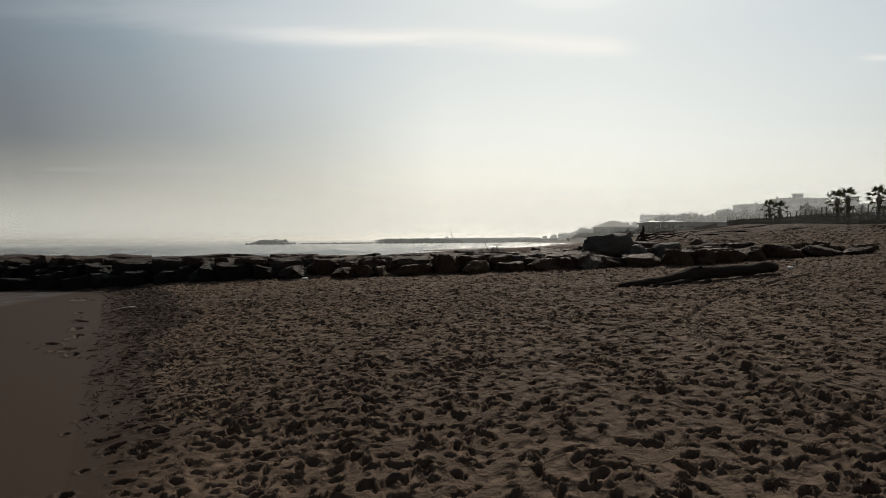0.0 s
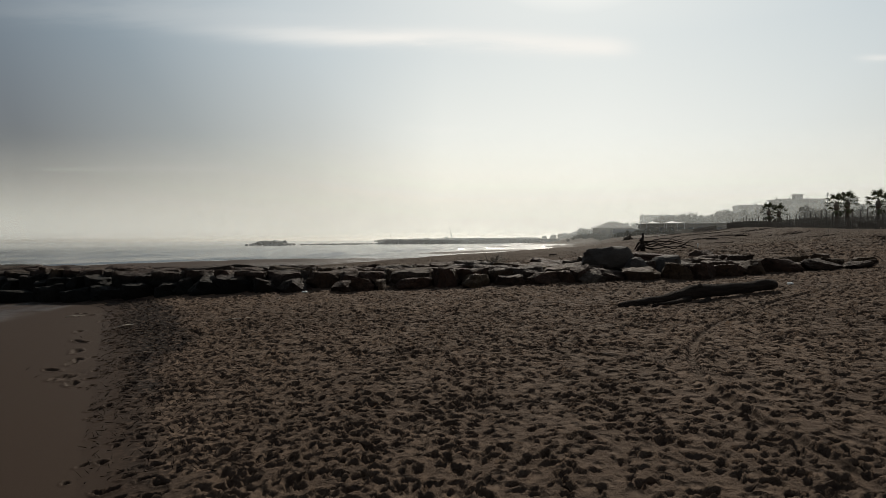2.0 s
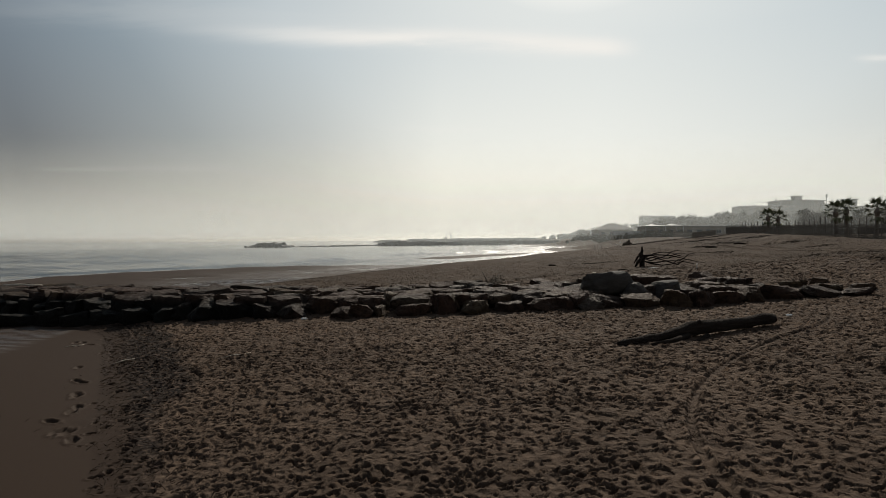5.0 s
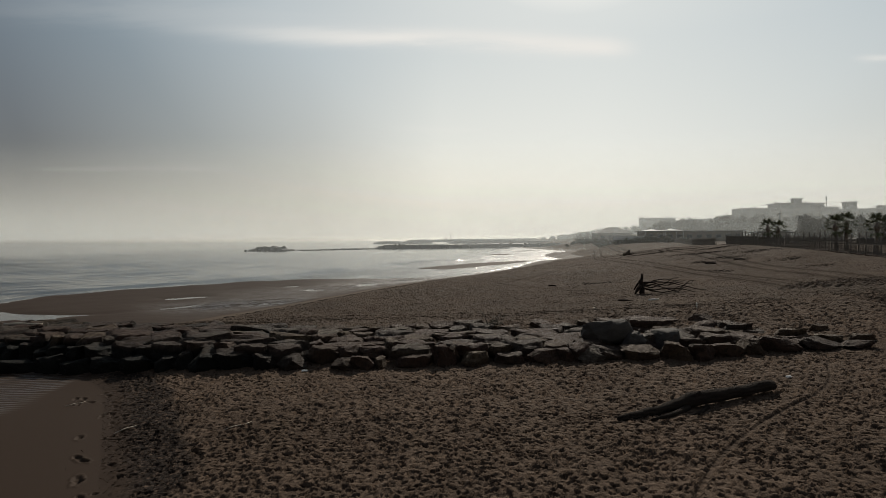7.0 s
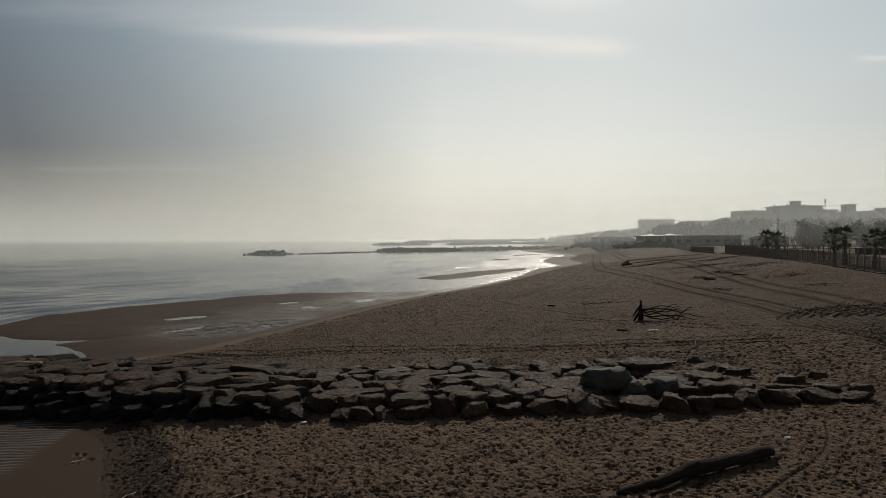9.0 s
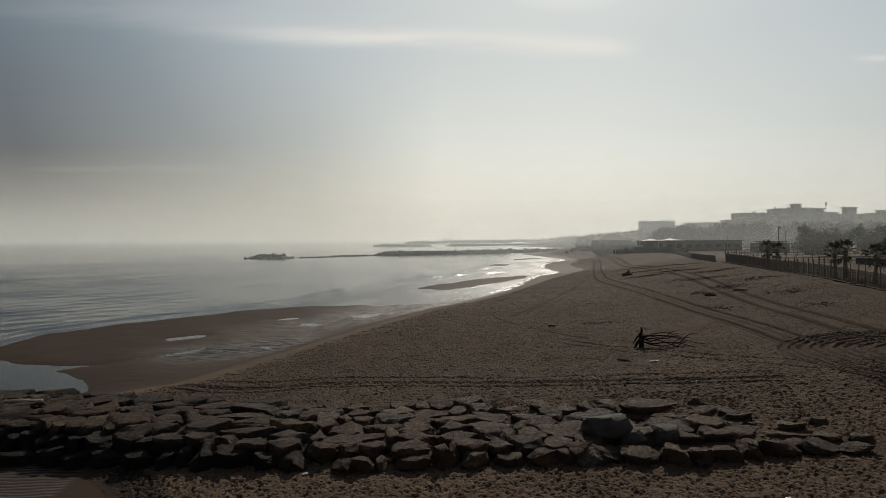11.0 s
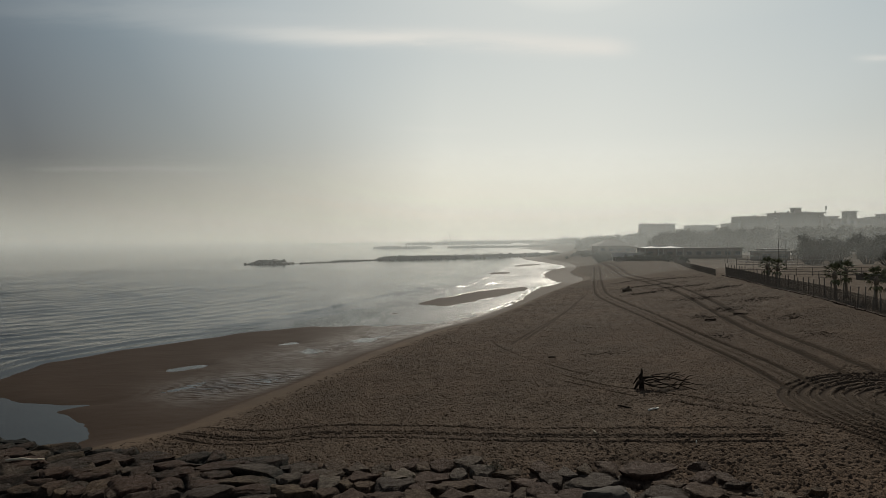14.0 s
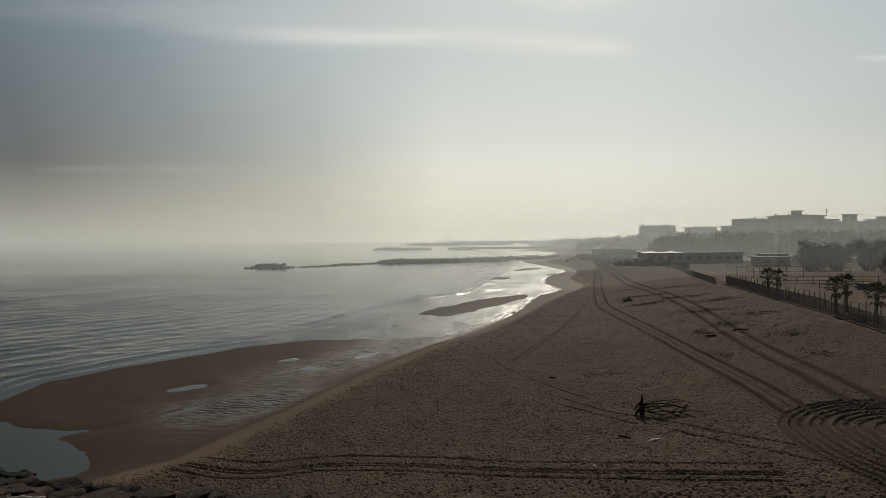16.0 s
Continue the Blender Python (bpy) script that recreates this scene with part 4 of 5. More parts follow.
stick(-17.2, 25.0, 1.5, 0.05, 4, PALE_WOOD, "pale plank-like stick on the groyne", 0, 0.8)


WEATHERED = simple("weathered_wood", (0.07, 0.056, 0.044), (0.13, 0.108, 0.086), 2.0, 0.95, 1.0, 0.05, 0.05, grain=(1, 9, 9))


def make_stump():
    g = thing("weathered_stump", 29.0, 95.0, ground_z(29, 95) - 0.05, "dark tree stump lying on the upper beach", "stump")
    limb(g, "trunk", [(-0.7, 0, 0.1), (-0.3, 0, 0.25), (0.1, 0, 0.55), (0.2, 0.05, 0.85)], 0.34, 0.2, WEATHERED, 9, seed=5)
    limb(g, "root", [(0, 0, 0.3), (0.45, 0, 0.32), (0.8, 0.1, 0.1)], 0.24, 0.1, WEATHERED, seed=6)
    limb(g, "root", [(-0.4, 0, 0.2), (-0.6, -0.25, 0.3), (-0.9, -0.3, 0.1)], 0.2, 0.08, WEATHERED, seed=7)


make_stump()


def make_bottle(x, y):
    g = thing("plastic_bottle", x, y, ground_z(x, y), "crumpled white plastic bottle on sand", "bottle", turn=15)
    g.scale = (0.6, 0.6, 0.6)
    part("body", tube(bmesh.new(), [(-0.14, 0, 0.05), (-0.12, 0, 0.05), (0.0, 0.01, 0.055), (0.09, 0, 0.05), (0.13, 0, 0.05)], [0.03, 0.052, 0.045, 0.052, 0.02], 10), PLASTIC, g, "", True)
    part("cap", tube(bmesh.new(), [(0.13, 0, 0.05), (0.165, 0, 0.05)], [0.02, 0.02], 8), PLASTIC, g, "small white screw cap", True)


make_bottle(8.9, 15.6)
make_bottle(-4.2, 18.5)


def scatter_twigs():
    """Fine broken reeds and weed along the wet edge, too many to count."""
    rng = random.Random(8)
    verts, faces = [], []
    spots = []
    for _ in range(2600):
        y = rng.uniform(5, 20)
        spots.append((float(shore_x(y)) + abs(rng.gauss(0.9, 0.6)), y, 0.55))
    for _ in range(1500):
        spots.append((rng.uniform(-8, 20), rng.uniform(8, 60), 0.6))
    for cx, cy in ((3.25, 8.0), (3.1, 7.2), (5.1, 6.6), (2.6, 7.8), (4.6, 6.0)):
        for _ in range(120):
            spots.append((cx + rng.gauss(0, 0.22), cy + rng.gauss(0, 0.16), 0.35))
    for _ in range(500):
        y = rng.uniform(26, 70)
        spots.append((float(shore_x(y)) + abs(rng.gauss(0.6, 0.5)), y, 1.5))
    for cx, cy, n, w in ((33, 76, 420, 2.2), (30, 88, 420, 2.0), (36, 92, 400, 2.5), (27, 62, 160, 0.8), (31, 66, 240, 1.2), (34, 101, 400, 3.0), (24, 52, 90, 0.6), (38, 84, 350, 1.8), (33, 58, 160, 1.0), (31, 49.7, 90, 0.7), (36, 70, 260, 1.6), (12, 48, 60, 0.8), (42, 112, 400, 3.5), (38, 120, 300, 3)):
        for _ in range(n):
            spots.append((cx + rng.gauss(0, w), cy + rng.gauss(0, 0.9), 2.2))
    for x, y, k in spots:
        z = ground_z(x, y) + 0.012
        a, ln, w = rng.uniform(0, math.pi), rng.uniform(0.04, 0.2) * k, rng.uniform(0.004, 0.011) * k
        dx, dy = math.cos(a) * ln, math.sin(a) * ln
        n = len(verts)
        z1 = z + rng.uniform(-0.01, 0.06)
        verts += [(x - dy * w / ln, y + dx * w / ln, z), (x + dy * w / ln, y - dx * w / ln, z), (x + dx, y + dy, z1), (x, y, z + w * 2.2)]
        faces += [(n, n + 1, n + 2), (n, n + 2, n + 3), (n + 1, n + 3, n + 2), (n, n + 3, n + 1)]
    me = bpy.data.meshes.new("drift_litter")
    me.from_pydata(verts, [], faces)
    me.materials.append(DRIFTWOOD)
    tagged(new("drift_litter", me), "broken dark reeds and twigs strewn over sand", "litter", kind="stuff")


scatter_twigs()


# ---- breakwaters out in the bay ----
FAR_STONES = [stone_mesh("stone", 90 + k, 3, 0.14, 5.0, DARK_STONE) for k in range(6)]


def head(run, whole):
    """How much of its height a mound has, this far along it."""
    return min(1.0, 0.12 + run / 6, 0.12 + (whole - run) / 6)


def rubble(name, pts, wide, high, count, size, label, seed, single=True):
    """A mound of armour stones along a line in plan; each stone its own piece, or one mass far out."""
    rng = random.Random(seed)
    x0, y0 = pts[0]
    g = thing(name, x0, y0, 0, label, "breakwater", "breakwaters in the bay")
    seg = [math.hypot(b[0] - a[0], b[1] - a[1]) for a, b in zip(pts, pts[1:])]
    bm = bmesh.new()
    for k in range(count):
        t = (k + rng.random()) / count * sum(seg)
        full = head(t, sum(seg))
        for (a, b), d in zip(zip(pts, pts[1:]), seg):
            if t <= d or (b == pts[-1]):
                break
            t -= d
        t = min(t / d, 1)
        nx, ny = -(b[1] - a[1]) / d, (b[0] - a[0]) / d
        off = rng.uniform(-1, 1)
        top = high * full * (1 - 0.75 * abs(off)) * rng.uniform(0.75, 1.12)
        sz = size * rng.uniform(0.6, 1.3)
        m = Matrix.Translation((a[0] + (b[0] - a[0]) * t + nx * off * wide / 2 - x0, a[1] + (b[1] - a[1]) * t + ny * off * wide / 2 - y0, max(top - sz * 0.4, 0))) @ pose(
            0, 0, 0, rng.uniform(-25, 25), rng.uniform(-25, 25), rng.uniform(0, 360)) @ Matrix.Diagonal((sz * 1.2, sz, sz * 0.8, 1))
        if single:
            piece("stone", rng.choice(FAR_STONES), g, m)
        else:
            me = rng.choice(FAR_STONES)
            n = len(bm.verts)
            bm.from_mesh(me)
            bm.verts.ensure_lookup_table()
            bmesh.ops.transform(bm, matrix=m, verts=bm.verts[n:])
    if single:
        bm.free()
    else:
        tagged(part("stone_mass", bm, DARK_STONE, g), kind="stuff")
    # the packed core that the stones lie on, sloping down at its heads
    bm, whole, run, last = bmesh.new(), sum(seg), 0.0, None
    for (a, b), d in zip(zip(pts, pts[1:]), seg):
        n = max(2, min(12, int(d / (wide * 0.4))))
        nx, ny = -(b[1] - a[1]) / d, (b[0] - a[0]) / d
        for k in range(n + 1):
            f = head(run + d * k / n, whole) * rng.uniform(0.72, 0.86) * high
            cx, cy = a[0] + (b[0] - a[0]) * k / n - x0, a[1] + (b[1] - a[1]) * k / n - y0
            ring = [bm.verts.new((cx + nx * u * wide, cy + ny * u * wide, z)) for u, z in ((-0.5, -1.5), (-0.24, f), (0.24, f * 0.95), (0.5, -1.5))]
            if last:
                for i in range(4):
                    bm.faces.new((last[i], last[(i + 1) % 4], ring[(i + 1) % 4], ring[i]))
            else:
                bm.faces.new(ring)
            last = ring
        run += d
    bm.faces.new(last[::-1])
    bmesh.ops.recalc_face_normals(bm, faces=bm.faces[:])
    part("core", bm, DARK_STONE, g)
    return g


rubble("breakwater", [(-82, 258), (-63, 257)], 6, 2.4, 60, 2.0, "low islet of dark armour stones in the sea", 1)
rubble("breakwater", [(-62, 262), (-34, 296)], 2.5, 0.5, 46, 1.3, "thin line of rocks awash in the sea", 2)
rubble("breakwater", [(-52, 292), (-34, 300)], 2.5, 0.7, 20, 1.2, "thin line of rocks awash in the sea", 3)
rubble("breakwater", [(-34, 303), (-22, 306), (20, 330), (66, 362), (80, 372)], 9, 2.5, 290, 1.45, "long dark stone groyne reaching into the bay", 4)
rubble("breakwater", [(-80, 720), (-50, 715), (-14, 730)], 9, 3.2, 70, 3.2, "far stone breakwater in hazy sea", 5, False)
rubble("breakwater", [(6, 735), (30, 735), (130, 770), (190, 800)], 10, 3.0, 110, 3.2, "far stone groyne in hazy bay", 6, False)
rubble("breakwater", [(-75, 1250), (20, 1260), (150, 1300)], 14, 6.0, 90, 6.0, "distant breakwater in thick haze", 7, False)
rubble("breakwater", [(20, 1700), (120, 1750), (300, 1850)], 20, 8.0, 80, 8.0, "distant breakwater in thick haze", 8, False)


def marker(x, y, z, h):
    g = thing("marker_pole", x, y, z, "thin dark marker pole on a breakwater", "pole", "marker poles")
    part("pole", tube(bmesh.new(), [(0, 0, -0.5), (0, 0, h)], [0.08, 0.06], 6), POST_WOOD, g)
    part("topmark", box(bmesh.new(), 0, 0, h - 0.1, 0.25, 0.15, 0.35, 0.03), POST_WOOD, g)


marker(-26, 305, 2.2, 2.4)
marker(66, 362, 2.2, 3.6)


def make_crane():
    g = thing("harbour_crane", 18, 1500, 0, "thin far crane on a work barge in haze", "crane")
    part("barge", box(bmesh.new(), 0, 0, 0, 55, 14, 5, 1), DARK_STONE, g)
    part("cabin", box(bmesh.new(), -9, 0, 4.8, 9, 8, 4, 0.5), DARK_STONE, g)
    part("jib", tube(bmesh.new(), [(6, 0, 3), (2, 0, 20), (-2, 0, 34)], [1.2, 0.9, 0.5], 6), METAL, g)
    part("stay", tube(bmesh.new(), [(-9, 0, 8), (-2, 0, 33)], [0.3, 0.3], 4), METAL, g)


make_crane()


# ---- the fenced beach ground behind ----
def make_fence():
    rng = random.Random(21)
    g = thing("windbreak_fence", fence_x(50), 50, 0, "dark wooden post fence with brushwood screen along the beach", "fence")
    post = mesh_of("post", tube(bmesh.new(), [(0, 0, -0.4), (0.01, 0, 1.2), (0, 0.01, 2.2), (0, 0, 2.28)], [0.07, 0.065, 0.06, 0.035], 7), POST_WOOD, True)
    bm = bmesh.new()
    rows = (0.02, 0.4, 0.45, 1.2, 1.25, 1.58)
    cols = [-0.75 + 0.0294 * k + (0.009 if k % 2 else 0.0) for k in range(52)]
    grid = [[bm.verts.new((0.0, c, r + (rng.uniform(-0.05, 0.07) if j == 5 else 0.0))) for c in cols] for j, r in enumerate(rows)]
    for j in range(5):
        for k in range(51):
            if k % 2 or j in (1, 3):
                bm.faces.new((grid[j][k], grid[j][k + 1], grid[j + 1][k + 1], grid[j + 1][k]))
    bmesh.ops.delete(bm, geom=[v for v in bm.verts if not v.link_faces], context="VERTS")
    bmesh.ops.solidify(bm, geom=bm.faces[:], thickness=0.011)
    screen = mesh_of("screen", bm, NETTING)
    n = 41
    for k in range(n):
        y = 50 + k * 1.5
        m = Matrix.Translation((fence_x(y) - fence_x(50), y - 50, ground_z(fence_x(y), y)))
        piece("post", post, g, m @ pose(0, 0, 0, rng.uniform(-3, 3), rng.uniform(-4, 4), rng.uniform(0, 360)) @ Matrix.Diagonal((1, 1, rng.uniform(0.88, 1.08), 1)))
        if k < n - 1:
            piece("screen", screen, g, m @ pose(0.06, 0.75, 0, 0, 0, -9.8))
    # the lower netted run at the far end
    for k in range(41):
        y = 111.5 + k * 1.5
        x = 50.2 + 0.26 * (y - 111.5)
        m = Matrix.Translation((x - fence_x(50), y - 50, ground_z(x, y)))
        piece("post", post, g, m @ Matrix.Diagonal((0.8, 0.8, 0.55, 1)))
        piece("screen", screen, g, m @ pose(0.05, 0.75, 0, 0, 0, -14) @ Matrix.Diagonal((1, 1.06, 0.75, 1)))


def make_kerb():
    bm = bmesh.new()
    for k in range(31):
        y = 50 + 2 * k
        box(bm, fence_x(y) - 0.45 + random.uniform(-0.06, 0.06), y, ground_z(fence_x(y), y) - 0.1, 0.18, 1.9, 0.26, 0.03, -9.8 + random.uniform(-2, 2))
    ob = new("trim", mesh_of("trim", bm, STONE))
    tagged(ob, "pale sleepers laid along a fence foot in sand", "kerb", kind="structure")


make_fence()
make_kerb()


def frond_mesh(seed):
    """One fan leaf: a stalk along +x and pleated fingers that droop at the tips."""
    rng = random.Random(seed)
    bm = bmesh.new()
    tube(bm, [(0, 0, 0), (0.5, 0, 0.06), (0.95, 0, 0.02)], [0.03, 0.022, 0.015], 4)
    for k in range(17):
        a = radians(-82 + 164 * k / 16)
        ln = rng.uniform(0.75, 0.95) * (1 - 0.2 * abs(math.sin(a)))
        d, s_ = Vector((math.cos(a), math.sin(a), 0)), Vector((-math.sin(a), math.cos(a), 0))
        o = Vector((0.93, 0, 0.02))
        sag = rng.uniform(0.12, 0.4)
        p = [o, o + d * ln * 0.5 + s_ * 0.045 + Vector((0, 0, 0.02)), o + d * ln - Vector((0, 0, sag)), o + d * ln * 0.5 - s_ * 0.045 + Vector((0, 0, 0.0))]
        bm.faces.new([bm.verts.new(q) for q in p])
    return mesh_of("frond", bm, PALM_LEAF)


FRONDS = [frond_mesh(k) for k in range(5)]


def make_palm(x, y, height, seed, label):
    rng = random.Random(seed)
    g = thing("fan_palm", x, y, ground_z(x, y), label, "palm tree", "palms behind the fence")
    lean = rng.uniform(-0.25, 0.25)
    part("trunk", tube(bmesh.new(), [(0, 0, -0.2), (lean * 0.2, 0, height * 0.25), (lean * 0.6, 0.05, height * 0.6), (lean, 0, height)], [0.24, 0.17, 0.16, 0.19], 12), PALM_BARK, g, "", True)
    for k in range(24):
        t = k / 23
        el = 82 - (112 if k < 20 else 150) * t + rng.uniform(-7, 7)
        piece("frond", rng.choice(FRONDS), g, Matrix.Translation((lean, 0, height - 0.25 * t)) @ pose(0, 0, 0, rng.uniform(-20, 20), -el, k * 137.5) @ Matrix.Diagonal((0.86, 0.62, 0.9, 1)))
    part("crown_shaft", tube(bmesh.new(), [(lean, 0, height - 0.7), (lean, 0, height - 0.2), (lean, 0, height + 0.25)], [0.22, 0.3, 0.1], 8), PALM_BARK, g, "shaggy dead leaf bases", True)


make_palm(48.5, 90.3, 3.1, 1, "fan palm with shaggy crown behind a wooden fence")
make_palm(49.6, 90.3, 2.85, 2, "shorter fan palm behind a wooden fence")
make_palm(46.0, 71.0, 3.1, 3, "fan palm with drooping dead fronds behind a fence")
make_palm(47.4, 71.2, 3.25, 4, "taller fan palm with drooping dead fronds behind a fence")
make_palm(45.4, 63.6, 3.05, 5, "fan palm with shaggy crown at the fence")
make_palm(46.6, 63.2, 2.8, 6, "fan palm with shaggy crown at the fence")


# ---- courts, lamps and huts of the beach club ----
def make_court_fence(x0, y0, x1, y1, h, label):
    g = thing("court_fence", x0, y0, ground_z(x0, y0), label, "fence", "court fences")
    n = max(2, int(math.hypot(x1 - x0, y1 - y0) / 3))
    for k in range(n + 1):
        t = k / n
        part("post", box(bmesh.new(), (x1 - x0) * t, (y1 - y0) * t, -0.2, 0.1, 0.1, h + 0.2, 0.01), POST_WOOD, g)
    turn = math.degrees(math.atan2(y1 - y0, x1 - x0))
    for z in (h - 0.1, h * 0.5, 0.15):
        part("rail", box(bmesh.new(), (x1 - x0) / 2, (y1 - y0) / 2, z, math.hypot(x1 - x0, y1 - y0), 0.06, 0.08, 0.01, turn), POST_WOOD, g)


make_court_fence(62, 128, 76, 128, 2.4, "dark timber frame fence round a sand court")
make_court_fence(60, 108, 84, 109, 1.5, "low dark timber fence across the sand courts")
make_court_fence(62, 100, 82, 92, 1.3, "low dark timber fence across the sand courts")
make_court_fence(80, 172, 108, 170, 1.8, "dark slatted fence along the club yard")
make_court_fence(74, 148, 98, 146, 1.6, "dark slatted fence along the club yard")


def make_street_lamp(x, y, h):
    g = thing("street_lamp", x, y, ground_z(x, y), "thin dark lamp post in the club yard", "lamp post", "lamp posts")
    part("pole", tube(bmesh.new(), [(0, 0, -0.2), (0, 0, h)], [0.1, 0.06], 8), POST_WOOD, g)
    part("head", box(bmesh.new(), 0.15, 0, h, 0.7, 0.3, 0.18, 0.04), POST_WOOD, g)


make_street_lamp(77.5, 140, 6.6)
make_street_lamp(87, 154, 6.0)
make_street_lamp(77, 164, 5.0)


def make_hut(x, y, w, d, h, roof, label, turn=0.0, hip=True):
    g = thing("beach_hut", x, y, ground_z(x, y) - 0.1, label, "hut", "club huts", turn=turn)
    part("wall", box(bmesh.new(), 0, 0, 0, w, d, h, 0.03), POST_WOOD, g)
    bm = bmesh.new()
    o = 0.8
    if hip:
        b = [bm.verts.new((sx * (w / 2 + o), sy * (d / 2 + o), h)) for sx, sy in ((-1, -1), (1, -1), (1, 1), (-1, 1))]
        r = [bm.verts.new((sx * max(0.3, w / 2 - d / 2), 0, h + roof)) for sx in (-1, 1)]
        for f in ((b[0], b[1], r[1], r[0]), (b[1], b[2], r[1]), (b[2], b[3], r[0], r[1]), (b[3], b[0], r[0]), (b[3], b[2], b[1], b[0])):
            bm.faces.new(f)
    else:
        box(bm, 0, 0, h, w + 1.0, d + 1.0, roof, 0.03)
    part("roof", bm, GREY_ROOF, g)
    n = max(2, int(w / 3.2))
    for k in range(n):
        cx = -w / 2 + (k + 0.5) * w / n
        wd = part("window", box(bmesh.new(), cx, -d / 2 - 0.04, h * 0.35, w / n * 0.6, 0.1, h * 0.4, 0.02), PLASTER, g)
        part("pane", box(bmesh.new(), cx, -d / 2 - 0.1, h * 0.4, w / n * 0.5, 0.03, h * 0.3), GLASS_DARK, wd)
    return g


make_hut(77, 276, 15, 12, 3.8, 2.9, "dark timber beach hut with hipped roof")
make_hut(90, 300, 9, 8, 2.8, 1.8, "small dark hut with hipped roof")
make_hut(83.5, 206, 32, 9, 3.4, 0.3, "long low flat-roofed beach club building", hip=False)
make_hut(103, 190, 7, 5, 3.0, 0.25, "small flat-roofed kiosk in the club yard", hip=False)
make_hut(96, 178, 9, 5, 2.6, 0.25, "low pale shed in the club yard", hip=False)


def make_low_wall(x0, y0, x1, y1, h):
    g = thing("low_wall", x0, y0, ground_z(x0, y0), "low timber wall with a pale coping behind the palms", "wall", turn=math.degrees(math.atan2(y1 - y0, x1 - x0)))
    ln = math.hypot(x1 - x0, y1 - y0)
    part("body", box(bmesh.new(), ln / 2, 0, -0.5, ln, 0.25, h + 0.5, 0.02), POST_WOOD, g)
    part("coping", box(bmesh.new(), ln / 2, 0, h, ln + 0.2, 0.5, 0.12, 0.02), PLASTER, g, "pale coping")


make_low_wall(66.5, 97.5, 68.5, 90, 0.9)


def make_tent(x, y):
    g = thing("canopy_tent", x, y, ground_z(x, y), "white peaked canvas canopy on thin poles", "canopy", "canopies of the club")
    bm = bmesh.new()
    b = [bm.verts.new((sx * 3, sy * 3, 3.75)) for sx, sy in ((-1, -1), (1, -1), (1, 1), (-1, 1))]
    m_ = [bm.verts.new((sx * 1.1, sy * 1.1, 3.98)) for sx, sy in ((-1, -1), (1, -1), (1, 1), (-1, 1))]
    a = bm.verts.new((0, 0, 4.4))
    for k in range(4):
        bm.faces.new((b[k], b[(k + 1) % 4], m_[(k + 1) % 4], m_[k]))
        bm.faces.new((m_[k], m_[(k + 1) % 4], a))
    part("canopy", bm, CANVAS, g, "white peaked canvas")
    for sx, sy in ((-1, -1), (1, -1), (1, 1), (-1, 1)):
        part("pole", tube(bmesh.new(), [(sx * 2.9, sy * 2.9, -0.2), (sx * 2.9, sy * 2.9, 3.75)], [0.06, 0.06], 6), METAL, g)


make_tent(68.5, 199)
make_tent(74.5, 198)


def make_white_fence():
    g = thing("white_railing", 61.5, 203, ground_z(61.5, 203), "white boarded railing beside the club building", "railing")
    for k in range(11):
        part("board", box(bmesh.new(), -4 + k * 1.05, 0, 1.2, 0.95, 0.08, 1.3, 0.02), CANVAS, g)
        part("post", box(bmesh.new(), -4.5 + k * 1.05, 0.1, -0.1, 0.1, 0.1, 2.7, 0.01), CANVAS, g)


make_white_fence()


# ---- trees and scrub ----
def leaf_cloud(centres, count, size, rng):
    """Small leaf blades round the given clumps (x, y, z, radius)."""
    verts, faces = [], []
    for cx, cy, cz, r in centres:
        for _ in range(count):
            d = Vector((rng.gauss(0, 1), rng.gauss(0, 1), rng.gauss(0, 0.8)))
            d = d.normalized() * r * (rng.random() ** 0.45)
            a = Vector((rng.gauss(0, 1), rng.gauss(0, 1), rng.gauss(0, 1))).normalized() * size * rng.uniform(0.6, 1.4)
            b = a.cross(Vector((rng.gauss(0, 1), rng.gauss(0, 1), rng.gauss(0, 1)))).normalized() * size * 0.5
            n = len(verts)
            o = Vector((cx, cy, cz)) + d
            verts += [o - a, o + b * 1.4, o + a]
            faces.append((n, n + 1, n + 2))
    return verts, faces


def leaves_part(name, parent, centres, count, size, rng, mat=LEAF):
    verts, faces = leaf_cloud(centres, count, size, rng)
    me = bpy.data.meshes.new(name)
    me.from_pydata([tuple(v) for v in verts], [], faces)
    me.materials.append(mat)
    ob = new(name, me)
    ob.parent = parent
    return ob


def make_bush_tree(x, y, h, w, seed, label):
    """A many-stemmed, half-bare shrub tree of upright switches."""
    rng = random.Random(seed)
    g = thing("shrub_tree", x, y, ground_z(x, y), label, "shrub", "shrub trees behind the courts")
    bm = bmesh.new()
    tips = []
    for k in range(26):
        a, r = rng.uniform(0, math.tau), w / 2 * math.sqrt(rng.random())
        hh = h * rng.uniform(0.65, 1.05) * (1 - 0.35 * (2 * r / w) ** 2)
        p0, p1, p2 = Vector((r * 0.35 * math.cos(a), r * 0.35 * math.sin(a), -0.1)), Vector((r * 0.8 * math.cos(a), r * 0.8 * math.sin(a), hh * 0.5)), Vector((r * math.cos(a), r * math.sin(a), hh))
        tube(bm, [p0, p1, p2], [0.11, 0.06, 0.015], 5)
        tips.append((p2, p1))
        for j in range(4):
            t = rng.uniform(0.3, 0.9)
            q = p1.lerp(p2, t)
            tube(bm, [q, q + Vector((rng.uniform(-0.6, 0.6), rng.uniform(-0.6, 0.6), rng.uniform(0.6, 1.3)))], [0.025, 0.008], 3)
    part("stems", bm, BARK, g)
    cl = [(p.x, p.y, p.z * t + q.z * (1 - t), 0.75) for p, q in tips for t in (0.1, 0.45, 0.8)]
    leaves_part("crown", g, cl, 26, 0.12, rng)


